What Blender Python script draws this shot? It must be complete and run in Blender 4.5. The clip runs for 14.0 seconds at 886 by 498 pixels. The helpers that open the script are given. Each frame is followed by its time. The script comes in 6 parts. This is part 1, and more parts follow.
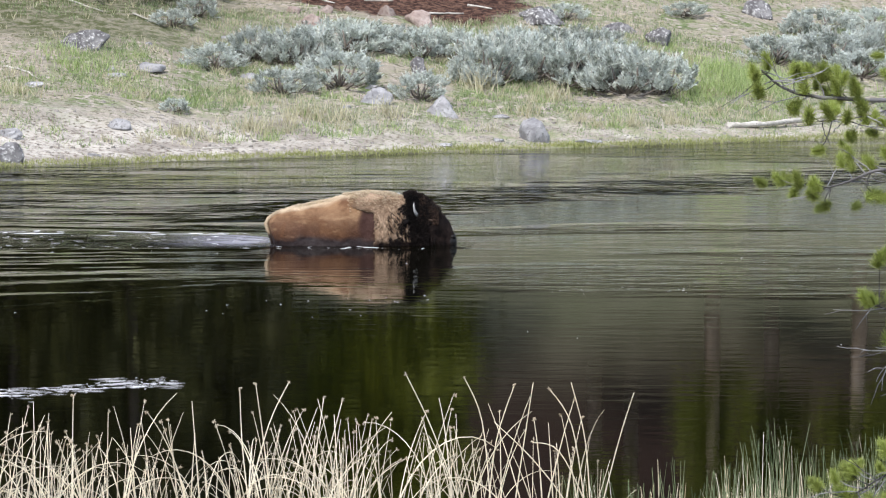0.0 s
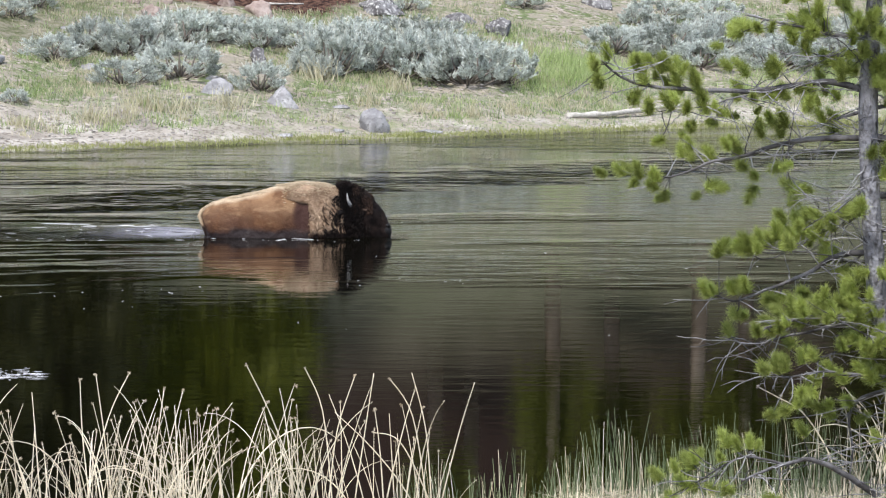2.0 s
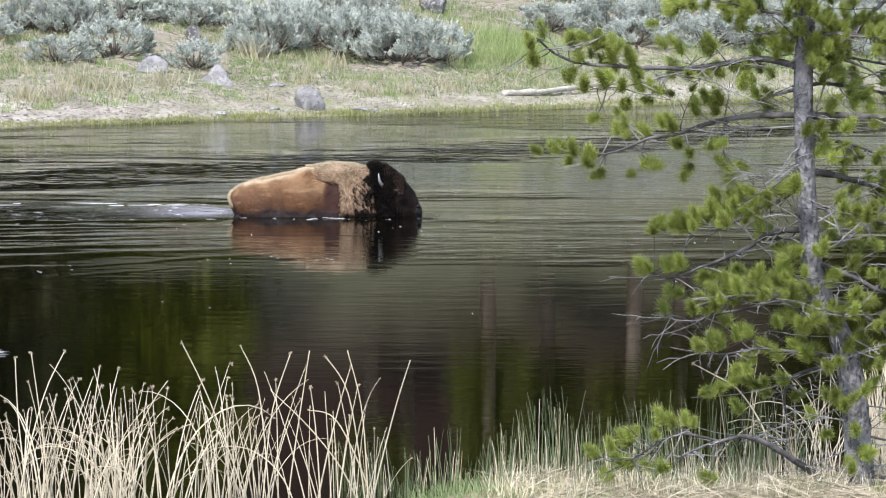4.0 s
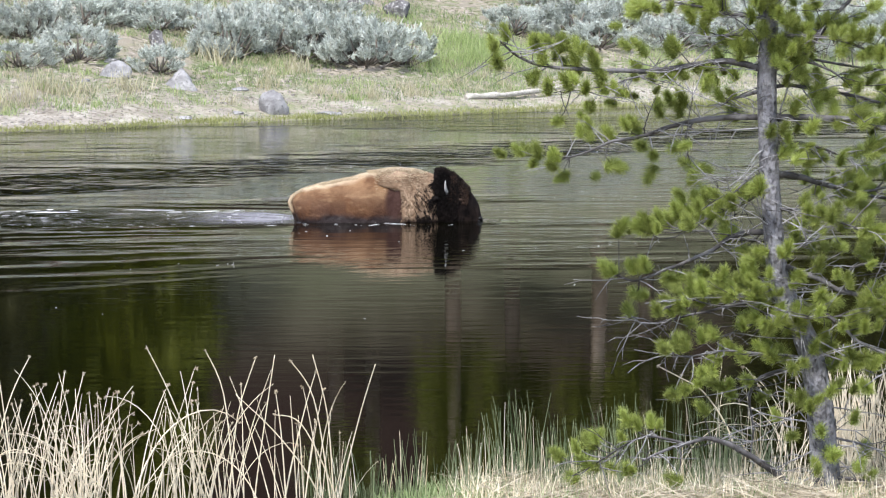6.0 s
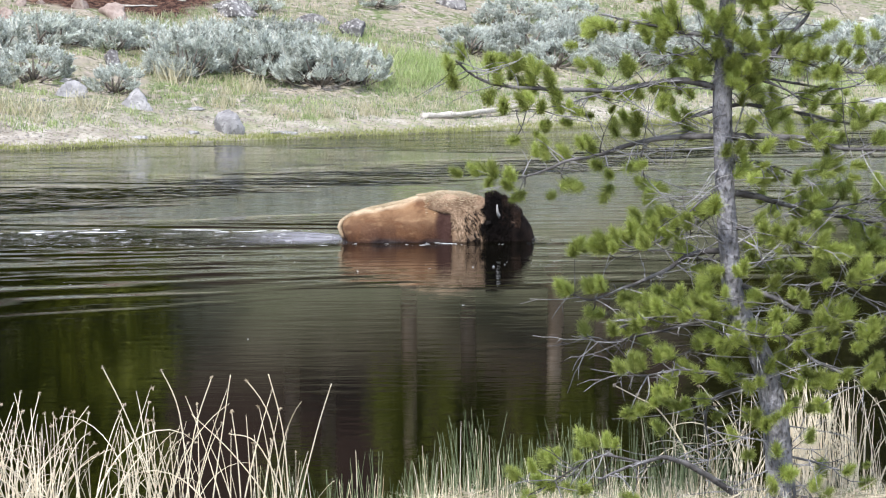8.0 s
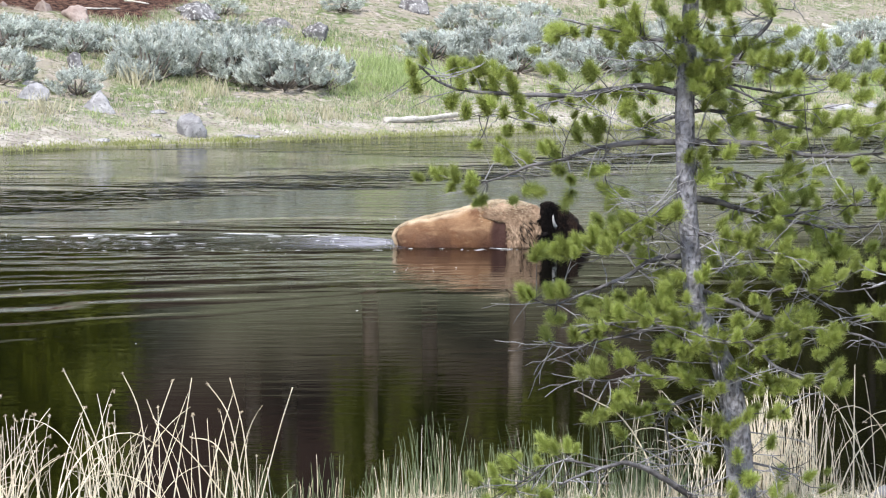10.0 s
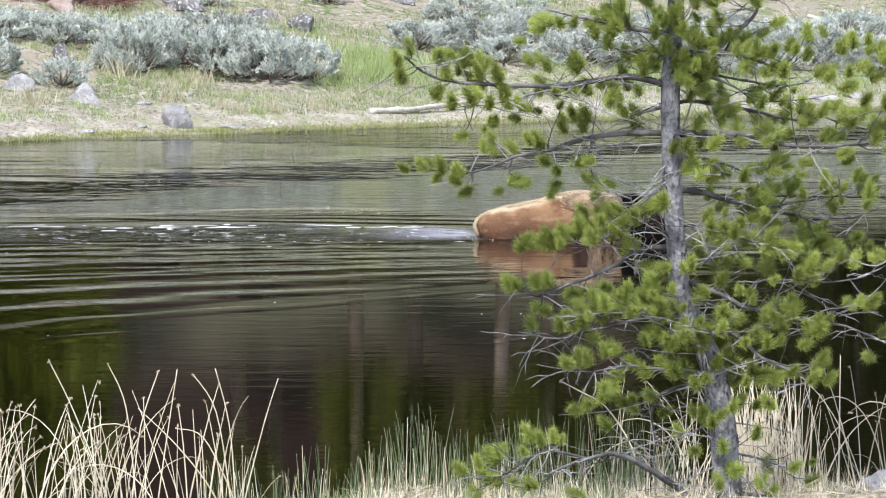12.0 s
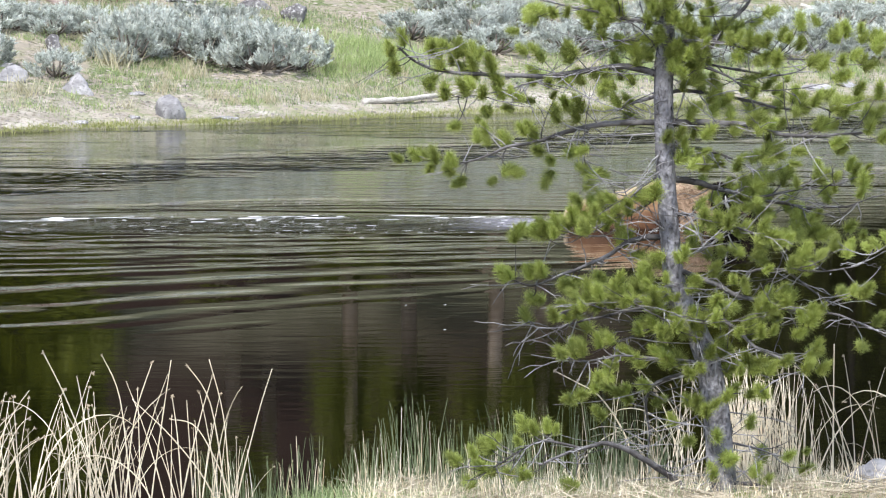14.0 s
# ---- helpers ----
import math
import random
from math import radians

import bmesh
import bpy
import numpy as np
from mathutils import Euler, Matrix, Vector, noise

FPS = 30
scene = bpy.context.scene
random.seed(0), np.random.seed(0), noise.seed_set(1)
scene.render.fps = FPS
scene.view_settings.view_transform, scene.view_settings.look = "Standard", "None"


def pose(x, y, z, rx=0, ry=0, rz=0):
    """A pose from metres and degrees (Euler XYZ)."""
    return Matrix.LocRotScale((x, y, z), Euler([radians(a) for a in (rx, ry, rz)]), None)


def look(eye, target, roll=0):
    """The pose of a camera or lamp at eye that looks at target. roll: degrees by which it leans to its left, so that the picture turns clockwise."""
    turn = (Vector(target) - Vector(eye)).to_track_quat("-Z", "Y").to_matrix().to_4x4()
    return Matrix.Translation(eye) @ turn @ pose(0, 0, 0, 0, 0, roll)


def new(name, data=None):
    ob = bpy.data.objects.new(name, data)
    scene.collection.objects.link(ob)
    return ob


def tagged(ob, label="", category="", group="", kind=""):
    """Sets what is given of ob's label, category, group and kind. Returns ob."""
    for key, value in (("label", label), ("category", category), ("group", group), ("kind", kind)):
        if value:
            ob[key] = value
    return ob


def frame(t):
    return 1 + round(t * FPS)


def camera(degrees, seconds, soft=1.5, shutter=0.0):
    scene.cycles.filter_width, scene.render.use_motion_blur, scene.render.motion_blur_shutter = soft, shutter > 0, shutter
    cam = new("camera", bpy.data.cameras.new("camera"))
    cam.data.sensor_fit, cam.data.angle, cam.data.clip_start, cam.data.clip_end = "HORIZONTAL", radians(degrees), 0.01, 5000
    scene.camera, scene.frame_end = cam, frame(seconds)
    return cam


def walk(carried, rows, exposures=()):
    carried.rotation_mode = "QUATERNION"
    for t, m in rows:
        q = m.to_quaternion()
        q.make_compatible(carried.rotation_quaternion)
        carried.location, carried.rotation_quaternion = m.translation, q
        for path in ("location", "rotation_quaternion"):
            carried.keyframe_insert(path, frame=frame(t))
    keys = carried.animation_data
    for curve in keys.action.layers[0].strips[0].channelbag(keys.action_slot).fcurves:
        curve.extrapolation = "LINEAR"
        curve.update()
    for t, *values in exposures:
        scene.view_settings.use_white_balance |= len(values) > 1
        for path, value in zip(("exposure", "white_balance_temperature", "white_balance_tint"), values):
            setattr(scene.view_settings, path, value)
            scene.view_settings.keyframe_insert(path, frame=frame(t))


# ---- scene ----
cam = camera(10.0, 14.0, soft=1.2)
EYE = 5.5
# seconds, then the camera's turn in degrees about x, y and z
PAN = [
    (0.0, 85.972, -0.000, 0.000),
    (0.5, 85.943, 0.075, -0.637),
    (1.0, 85.967, 0.206, -1.142),
    (1.5, 85.915, 0.165, -1.570),
    (2.0, 85.864, -0.037, -1.807),
    (2.5, 85.771, -0.068, -1.951),
    (3.0, 85.668, -0.005, -2.209),
    (3.5, 85.610, -0.016, -2.414),
    (6.0, 85.651, 0.229, -2.961),
    (6.5, 85.744, 0.420, -3.025),
    (7.0, 85.804, 0.362, -3.079),
    (7.5, 85.833, 0.329, -3.271),
    (8.0, 85.868, 0.260, -3.464),
    (8.5, 85.890, 0.197, -3.580),
    (9.0, 85.920, 0.102, -3.675),
    (11.5, 85.866, -0.101, -4.066),
    (12.0, 85.814, -0.051, -4.038),
    (12.5, 85.707, -0.220, -4.041),
    (13.0, 85.629, -0.067, -4.095),
    (13.5, 85.643, -0.126, -4.092),
    (14.0, 85.702, 0.098, -4.122),
]
walk(cam, [(t, pose(0, 0, EYE, rx, ry, rz)) for t, rx, ry, rz in PAN],
     exposures=[(0.0, 0.80), (3.0, 0.86), (6.0, 0.98), (14.0, 1.06)])

# ---- world and sun ----
world = bpy.data.worlds.new("sky")
world.use_nodes = True
scene.world = world
wn = world.node_tree.nodes
sky = wn.new("ShaderNodeTexSky")
sky.sky_type = "NISHITA"
sky.sun_disc = False
sky.sun_elevation = radians(55)
sky.sun_rotation = radians(206)
sky.air_density, sky.dust_density, sky.ozone_density = 1.0, 1.0, 1.5
haze = wn.new("ShaderNodeMix")  # thin bright cloud over the blue
haze.data_type = "RGBA"
haze.inputs[0].default_value = 0.45
haze.inputs[7].default_value = (5.65, 5.85, 6.4, 1)
world.node_tree.links.new(sky.outputs[0], haze.inputs[6])
world.node_tree.links.new(haze.outputs[2], wn["Background"].inputs[0])
wn["Background"].inputs[1].default_value = 0.15
sun_data = bpy.data.lights.new("sun", "SUN")
sun_data.energy, sun_data.angle, sun_data.color = 2.7, radians(4), (1.0, 0.97, 0.92)
sun = new("sun", sun_data)
sun.matrix_world = look((-18, -37, 59), (0, 0, 0))

rng = random.Random(7)


# ---- materials ----
def node_mat(name):
    m = bpy.data.materials.new(name)
    m.use_nodes = True
    t = m.node_tree
    return m, t, t.nodes, t.links, t.nodes["Principled BSDF"]


def math_node(t, op, a, b=None):
    n = t.nodes.new("ShaderNodeMath")
    n.operation = op
    for i, v in enumerate((a, b)):
        if v is None:
            continue
        if isinstance(v, (int, float)):
            n.inputs[i].default_value = v
        else:
            t.links.new(v, n.inputs[i])
    return n.outputs[0]


def mix_col(t, fac, a, b, blend="MIX"):
    n = t.nodes.new("ShaderNodeMix")
    n.data_type, n.blend_type = "RGBA", blend
    for sock, v in ((n.inputs[0], fac), (n.inputs[6], a), (n.inputs[7], b)):
        if isinstance(v, (int, float)):
            sock.default_value = v
        elif isinstance(v, tuple):
            sock.default_value = (*v, 1) if len(v) == 3 else v
        else:
            t.links.new(v, sock)
    return n.outputs[2]


def noise_tex(t, coord, scale, detail=4.0, rough=0.55, dist=0.0):
    n = t.nodes.new("ShaderNodeTexNoise")
    n.inputs["Scale"].default_value = scale
    n.inputs["Detail"].default_value = detail
    n.inputs["Roughness"].default_value = rough
    n.inputs["Distortion"].default_value = dist
    if coord is not None:
        t.links.new(coord, n.inputs["Vector"])
    return n.outputs[0]


def ramp(t, fac, lo, hi):
    n = t.nodes.new("ShaderNodeMapRange")
    n.interpolation_type = "SMOOTHSTEP"
    n.inputs[1].default_value, n.inputs[2].default_value = lo, hi
    t.links.new(fac, n.inputs[0])
    return n.outputs[0]


def coords(t, which="Object", scale=(1, 1, 1), turn=(0, 0, 0)):
    c = t.nodes.new("ShaderNodeTexCoord")
    m = t.nodes.new("ShaderNodeMapping")
    m.inputs["Scale"].default_value = scale
    m.inputs["Rotation"].default_value = turn
    t.links.new(c.outputs[which], m.inputs[0])
    return m.outputs[0]


def bump(t, height, strength, dist, onto=None):
    b = t.nodes.new("ShaderNodeBump")
    b.inputs["Strength"].default_value, b.inputs["Distance"].default_value = strength, dist
    t.links.new(height, b.inputs["Height"])
    if onto is not None:
        t.links.new(onto, b.inputs["Normal"])
    return b.outputs[0]


def plain_mat(name, a, b, c, big=2.0, small=30.0, rough=0.85, relief=0.01, stretch=(1, 1, 1), per_thing=0.0, island=0.0, wet=0.0, gloss=0.3):
    """Two-scale mottled material: a and b mixed by broad noise, c by fine grain."""
    m, t, n, l, p = node_mat(name)
    co = coords(t, "Object", stretch)
    col = mix_col(t, ramp(t, noise_tex(t, co, big), 0.35, 0.65), a, b)
    fine = noise_tex(t, co, small, 3.0)
    col = mix_col(t, ramp(t, fine, 0.5, 0.75), col, c)
    if per_thing:
        o = n.new("ShaderNodeObjectInfo")
        v = math_node(t, "ADD", math_node(t, "MULTIPLY", o.outputs["Random"], per_thing), 1 - per_thing / 2)
        col = mix_col(t, 1.0, col, v, "MULTIPLY")
    if island:
        g = n.new("ShaderNodeNewGeometry")
        v = math_node(t, "ADD", math_node(t, "MULTIPLY", g.outputs["Random Per Island"], island), 1 - island / 2)
        col = mix_col(t, 1.0, col, v, "MULTIPLY")
    if wet:  # soaked below this height
        cz = n.new("ShaderNodeTexCoord")
        sz = n.new("ShaderNodeSeparateXYZ")
        l.new(cz.outputs["Object"], sz.inputs[0])
        edge = math_node(t, "ADD", sz.outputs[2], math_node(t, "MULTIPLY", math_node(t, "SUBTRACT", noise_tex(t, co, 6.0), 0.5), 0.2))
        col = mix_col(t, ramp(t, edge, wet + 0.05, wet - 0.05), col, (0.022, 0.013, 0.011))
    l.new(col, p.inputs["Base Color"])
    p.inputs["Roughness"].default_value = rough
    p.inputs["Specular IOR Level"].default_value = gloss
    if relief:
        l.new(bump(t, fine, 0.8, relief), p.inputs["Normal"])
    return m


def leaf_mat(name, a, b, island=0.5, glow=0.35, rough=0.6, per_thing=0.3):
    """Thin foliage: each blade its own shade, and some light through it."""
    m, t, n, l, p = node_mat(name)
    g = n.new("ShaderNodeNewGeometry")
    col = mix_col(t, g.outputs["Random Per Island"], a, b)
    o = n.new("ShaderNodeObjectInfo")
    v = math_node(t, "ADD", math_node(t, "MULTIPLY", o.outputs["Random"], per_thing), 1 - per_thing / 2)
    col = mix_col(t, 1.0, col, v, "MULTIPLY")
    l.new(col, p.inputs["Base Color"])
    p.inputs["Roughness"].default_value = rough
    p.inputs["Specular IOR Level"].default_value = 0.25
    tr = n.new("ShaderNodeBsdfTranslucent")
    l.new(col, tr.inputs[0])
    mx = n.new("ShaderNodeMixShader")
    mx.inputs[0].default_value = glow
    l.new(p.outputs[0], mx.inputs[1])
    l.new(tr.outputs[0], mx.inputs[2])
    l.new(mx.outputs[0], n["Material Output"].inputs[0])
    return m


def water_mat():
    m, t, n, l, p = node_mat("river_water")
    g = n.new("ShaderNodeNewGeometry")

    def moved(scale, turn=0.0):
        mp = n.new("ShaderNodeMapping")
        mp.inputs["Scale"].default_value = scale
        mp.inputs["Rotation"].default_value = (0, 0, turn)
        l.new(g.outputs["Position"], mp.inputs[0])
        return mp.outputs[0]

    p.inputs["Base Color"].default_value = (0.002, 0.002, 0.001, 1)
    p.inputs["Roughness"].default_value = 0.03
    p.inputs["IOR"].default_value = 1.33
    p.inputs["Specular IOR Level"].default_value = 0.22
    calm = ramp(t, noise_tex(t, moved((0.06, 0.13, 1)), 1.0, 3.5), 0.51, 0.60)
    sep = n.new("ShaderNodeSeparateXYZ")
    l.new(g.outputs["Position"], sep.inputs[0])
    calm = math_node(t, "MULTIPLY", calm, ramp(t, sep.outputs[1], 62.0, 73.0))
    small = noise_tex(t, moved((0.75, 1.9, 1), 0.06), 1.0, 2.5, 0.5, 0.5)
    fine = noise_tex(t, moved((2.2, 6.0, 1), -0.08), 1.0, 2.0, 0.5)
    h = math_node(t, "ADD", math_node(t, "MULTIPLY", small, 0.6), math_node(t, "MULTIPLY", fine, 0.20))
    # the open middle of the river is ruffled, the water under the near bank lies calm
    ruffle = math_node(t, "ADD", math_node(t, "MULTIPLY", ramp(t, sep.outputs[1], 74.0, 96.0), 1.9), 0.46)
    # a gust darkens the water above the wake, upstream of the bar
    gust = math_node(t, "MULTIPLY", math_node(t, "MULTIPLY", ramp(t, sep.outputs[0], -0.5, -4.5), ramp(t, sep.outputs[1], 82.0, 90.0)), ramp(t, noise_tex(t, moved((0.20, 0.62, 1), 0.05), 1.0, 4.0, 0.62), 0.47, 0.60))
    ruffle = math_node(t, "ADD", ruffle, math_node(t, "MULTIPLY", gust, 2.0))
    # a slanting line of broken water where the current runs over a bar
    d = math_node(t, "DIVIDE", math_node(t, "SUBTRACT", math_node(t, "SUBTRACT", sep.outputs[1], math_node(t, "MULTIPLY", sep.outputs[0], 1.1)), 90.6), 3.4)
    d = math_node(t, "ADD", math_node(t, "MULTIPLY", d, d), math_node(t, "MULTIPLY", math_node(t, "SUBTRACT", noise_tex(t, moved((0.22, 0.5, 1)), 1.0, 4.0, 0.6), 0.5), 5.0))
    bar = math_node(t, "MULTIPLY", ramp(t, d, 1.2, 0.2), ramp(t, sep.outputs[0], -5.5, -2.5))
    swell = math_node(t, "ADD", math_node(t, "ADD", math_node(t, "MULTIPLY", calm, 5.5), 1.15), math_node(t, "MULTIPLY", bar, 2.6))
    h = math_node(t, "MULTIPLY", h, math_node(t, "MULTIPLY", ruffle, swell))
    # there the wavelets lean downstream, with long backs and short steep fronts
    lean = math_node(t, "ADD", math_node(t, "MULTIPLY", sep.outputs[1], 1.1), math_node(t, "MULTIPLY", noise_tex(t, moved((0.9, 0.6, 1)), 1.0, 3.0, 0.6), 3.0))
    h = math_node(t, "ADD", h, math_node(t, "MULTIPLY", math_node(t, "FRACT", lean), math_node(t, "MULTIPLY", math_node(t, "MAXIMUM", bar, math_node(t, "MULTIPLY", gust, 0.7)), 10.0)))
    l.new(bump(t, h, 1.0, WATER_RELIEF), p.inputs["Normal"])
    return m


WATER_RELIEF = 0.007
M_WATER = water_mat()


def ground_mat():
    m, t, n, l, p = node_mat("river_bank")
    g = n.new("ShaderNodeNewGeometry")
    sep = n.new("ShaderNodeSeparateXYZ")
    l.new(g.outputs["Position"], sep.inputs[0])
    x, y = sep.outputs[0], sep.outputs[1]
    pos = g.outputs["Position"]
    up = math_node(t, "SUBTRACT", math_node(t, "SUBTRACT", y, math_node(t, "MULTIPLY", x, 0.655)), 107.1)
    wob = math_node(t, "MULTIPLY", math_node(t, "SUBTRACT", noise_tex(t, pos, 0.6, 6.0, 0.7), 0.5), 8.0)
    upw = math_node(t, "ADD", up, wob)
    sand = mix_col(t, ramp(t, noise_tex(t, pos, 1.2), 0.35, 0.65), (0.29, 0.26, 0.23), (0.51, 0.475, 0.43))
    sand = mix_col(t, ramp(t, noise_tex(t, pos, 9.0, 5.0), 0.50, 0.66), sand, (0.16, 0.13, 0.105))
    # upstream the shore is earthier and half grown over
    turf = mix_col(t, ramp(t, noise_tex(t, pos, 3.0, 5.0, 0.65), 0.42, 0.60), (0.36, 0.32, 0.265), (0.25, 0.265, 0.15))
    grown = math_node(t, "MULTIPLY", ramp(t, x, -4.0, 3.0), ramp(t, noise_tex(t, pos, 0.9, 5.0, 0.65), 0.36, 0.58))
    sand = mix_col(t, grown, sand, turf)
    grass = mix_col(t, ramp(t, noise_tex(t, pos, 0.8, 5.0), 0.38, 0.62), (0.155, 0.195, 0.09), (0.335, 0.295, 0.235))
    grass = mix_col(t, ramp(t, noise_tex(t, pos, 5.0, 5.0), 0.47, 0.64), grass, (0.415, 0.362, 0.33))
    grass = mix_col(t, ramp(t, noise_tex(t, pos, 9.0, 5.0, 0.7), 0.51, 0.62), grass, (0.085, 0.09, 0.045))
    grass = mix_col(t, ramp(t, noise_tex(t, pos, 2.4, 4.0), 0.50, 0.62), grass, (0.285, 0.255, 0.21))
    strand = math_node(t, "SUBTRACT", upw, math_node(t, "MULTIPLY", ramp(t, x, 0.0, -5.0), 1.7))
    col = mix_col(t, ramp(t, strand, 1.2, 4.6), sand, grass)
    # an oval of darker sod towards the wood
    ex = math_node(t, "DIVIDE", math_node(t, "ADD", x, 9.5), 5.5)
    ey = math_node(t, "DIVIDE", math_node(t, "SUBTRACT", y, 119.5), 6.0)
    er = math_node(t, "ADD", math_node(t, "ADD", math_node(t, "MULTIPLY", ex, ex), math_node(t, "MULTIPLY", ey, ey)), math_node(t, "MULTIPLY", math_node(t, "SUBTRACT", noise_tex(t, pos, 0.8, 6.0, 0.7), 0.5), 2.5))
    sod = mix_col(t, ramp(t, noise_tex(t, pos, 4.0, 6.0, 0.7), 0.42, 0.60), (0.085, 0.095, 0.045), (0.22, 0.205, 0.155))
    col = mix_col(t, ramp(t, er, 1.3, 0.3), col, sod)
    # bare reddish earth high on the bank
    dx = math_node(t, "DIVIDE", math_node(t, "SUBTRACT", x, -1.6), 3.6)
    dy = math_node(t, "DIVIDE", math_node(t, "SUBTRACT", y, 124.2), 3.0)
    rr = math_node(t, "ADD", math_node(t, "MULTIPLY", dx, dx), math_node(t, "MULTIPLY", dy, dy))
    rr = math_node(t, "ADD", rr, math_node(t, "MULTIPLY", math_node(t, "SUBTRACT", noise_tex(t, pos, 0.9), 0.5), 1.6))
    red = mix_col(t, ramp(t, noise_tex(t, pos, 7.0, 6.0, 0.7), 0.42, 0.60), (0.026, 0.012, 0.010), (0.15, 0.085, 0.062))
    col = mix_col(t, ramp(t, rr, 1.25, 0.85), col, red)
    # scrub, then needle litter, both darkened: the wood's shade is in the ground colour
    shaded_scrub = mix_col(t, ramp(t, noise_tex(t, pos, 0.7, 5.0), 0.4, 0.6), (0.075, 0.085, 0.045), (0.15, 0.145, 0.10))
    col = mix_col(t, ramp(t, upw, 19.0, 26.0), col, shaded_scrub)
    shaded_litter = mix_col(t, noise_tex(t, pos, 1.5, 4.0), (0.015, 0.008, 0.0065), (0.038, 0.021, 0.017))
    col = mix_col(t, ramp(t, upw, 38.0, 58.0), col, shaded_litter)
    mud = ramp(t, up, 0.6, -0.3)
    near = math_node(t, "LESS_THAN", y, 60.0)
    col = mix_col(t, math_node(t, "MULTIPLY", mud, math_node(t, "SUBTRACT", 1.0, near)), col, (0.07, 0.07, 0.035))
    straw = mix_col(t, noise_tex(t, pos, 3.0, 5.0), (0.36, 0.31, 0.21), (0.19, 0.16, 0.105))
    col = mix_col(t, near, col, straw)
    l.new(col, p.inputs["Base Color"])
    p.inputs["Roughness"].default_value = 0.95
    p.inputs["Specular IOR Level"].default_value = 0.15
    b1 = bump(t, noise_tex(t, pos, 3.0, 6.0), 1.0, 0.22)
    l.new(bump(t, noise_tex(t, pos, 13.0, 4.0), 1.0, 0.05, b1), p.inputs["Normal"])
    return m


M_GROUND = ground_mat()
M_ROCK = plain_mat("grey_rock", (0.20, 0.195, 0.205), (0.36, 0.355, 0.365), (0.13, 0.125, 0.13), 3.0, 14.0, 0.9, 0.03, per_thing=0.3)
M_LICHEN = plain_mat("lichen_rock", (0.085, 0.08, 0.085), (0.20, 0.195, 0.20), (0.55, 0.545, 0.54), 4.0, 15.0, 0.92, 0.04, per_thing=0.2)
M_PINKROCK = plain_mat("reddish_rock", (0.26, 0.20, 0.18), (0.35, 0.29, 0.265), (0.20, 0.14, 0.12), 3.0, 16.0, 0.9, 0.03, per_thing=0.3)
M_DRIFT = plain_mat("bleached_wood", (0.40, 0.375, 0.34), (0.58, 0.55, 0.51), (0.20, 0.18, 0.155), 4.0, 12.0, 0.85, 0.03, (0.4, 3, 3))
M_SAGE = leaf_mat("sage_leaf", (0.44, 0.475, 0.44), (0.74, 0.78, 0.745), glow=0.26, per_thing=0.25)
# darker copy for chance sprays, painting in the shaded gaps of the bush
M_SAGE_DARK = leaf_mat("dark_sage_leaf", (0.22, 0.245, 0.21), (0.40, 0.43, 0.39), glow=0.15, per_thing=0.25)
M_SAGE_TIP = leaf_mat("sage_stalk", (0.48, 0.48, 0.42), (0.60, 0.59, 0.53), glow=0.2)
M_SAGE_WOOD = plain_mat("sage_wood", (0.12, 0.10, 0.085), (0.18, 0.16, 0.14), (0.07, 0.06, 0.05), 4, 30)
M_GRASS = leaf_mat("meadow_grass", (0.108, 0.178, 0.058), (0.385, 0.455, 0.25), glow=0.35)
M_FRESH = leaf_mat("fresh_grass", (0.215, 0.295, 0.098), (0.49, 0.57, 0.285), glow=0.35)
M_DRYGRASS = leaf_mat("dry_grass", (0.42, 0.388, 0.25), (0.62, 0.575, 0.43), glow=0.3)
M_FRINGE = leaf_mat("shore_sedge", (0.20, 0.225, 0.075), (0.43, 0.44, 0.19), glow=0.35)
M_BARK = plain_mat("pine_bark", (0.13, 0.128, 0.145), (0.28, 0.278, 0.31), (0.038, 0.036, 0.040), 11, 26, 0.92, 0.08, (1, 1, 0.55))
M_TWIG = plain_mat("grey_twig", (0.06, 0.056, 0.058), (0.16, 0.155, 0.165), (0.035, 0.03, 0.028), 5, 26, 0.9, 0.005)
M_DEADTWIG = plain_mat("dead_twig", (0.19, 0.185, 0.20), (0.36, 0.355, 0.375), (0.10, 0.095, 0.10), 5, 26, 0.9, 0.004)
M_NEEDLE = leaf_mat("pine_needle", (0.20, 0.248, 0.055), (0.475, 0.54, 0.175), glow=0.4, rough=0.5, per_thing=0.5)
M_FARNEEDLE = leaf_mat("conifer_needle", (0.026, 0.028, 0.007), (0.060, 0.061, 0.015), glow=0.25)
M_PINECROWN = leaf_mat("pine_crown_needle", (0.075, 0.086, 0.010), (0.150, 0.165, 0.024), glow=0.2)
# brighter copy of the fir needles: the sunlit look is in the colour
M_EDGENEEDLE = leaf_mat("sunlit_tint_needle", (0.085, 0.098, 0.008), (0.175, 0.195, 0.020), glow=0.25)
M_DARKBARK = plain_mat("fir_bark", (0.045, 0.035, 0.03), (0.08, 0.065, 0.055), (0.03, 0.025, 0.02), 1.0, 6)
M_FARBARK = plain_mat("conifer_bark", (0.29, 0.21, 0.165), (0.52, 0.42, 0.35), (0.16, 0.115, 0.09), 0.8, 5)
M_REED = leaf_mat("dead_bulrush", (0.66, 0.54, 0.36), (0.96, 0.89, 0.75), glow=0.15, per_thing=0.15)
M_STRAW = leaf_mat("matted_straw", (0.30, 0.26, 0.195), (0.60, 0.53, 0.42), glow=0.2, per_thing=0.1)
M_SEED = plain_mat("bulrush_seed", (0.34, 0.28, 0.20), (0.50, 0.43, 0.33), (0.20, 0.15, 0.10), 20, 90)
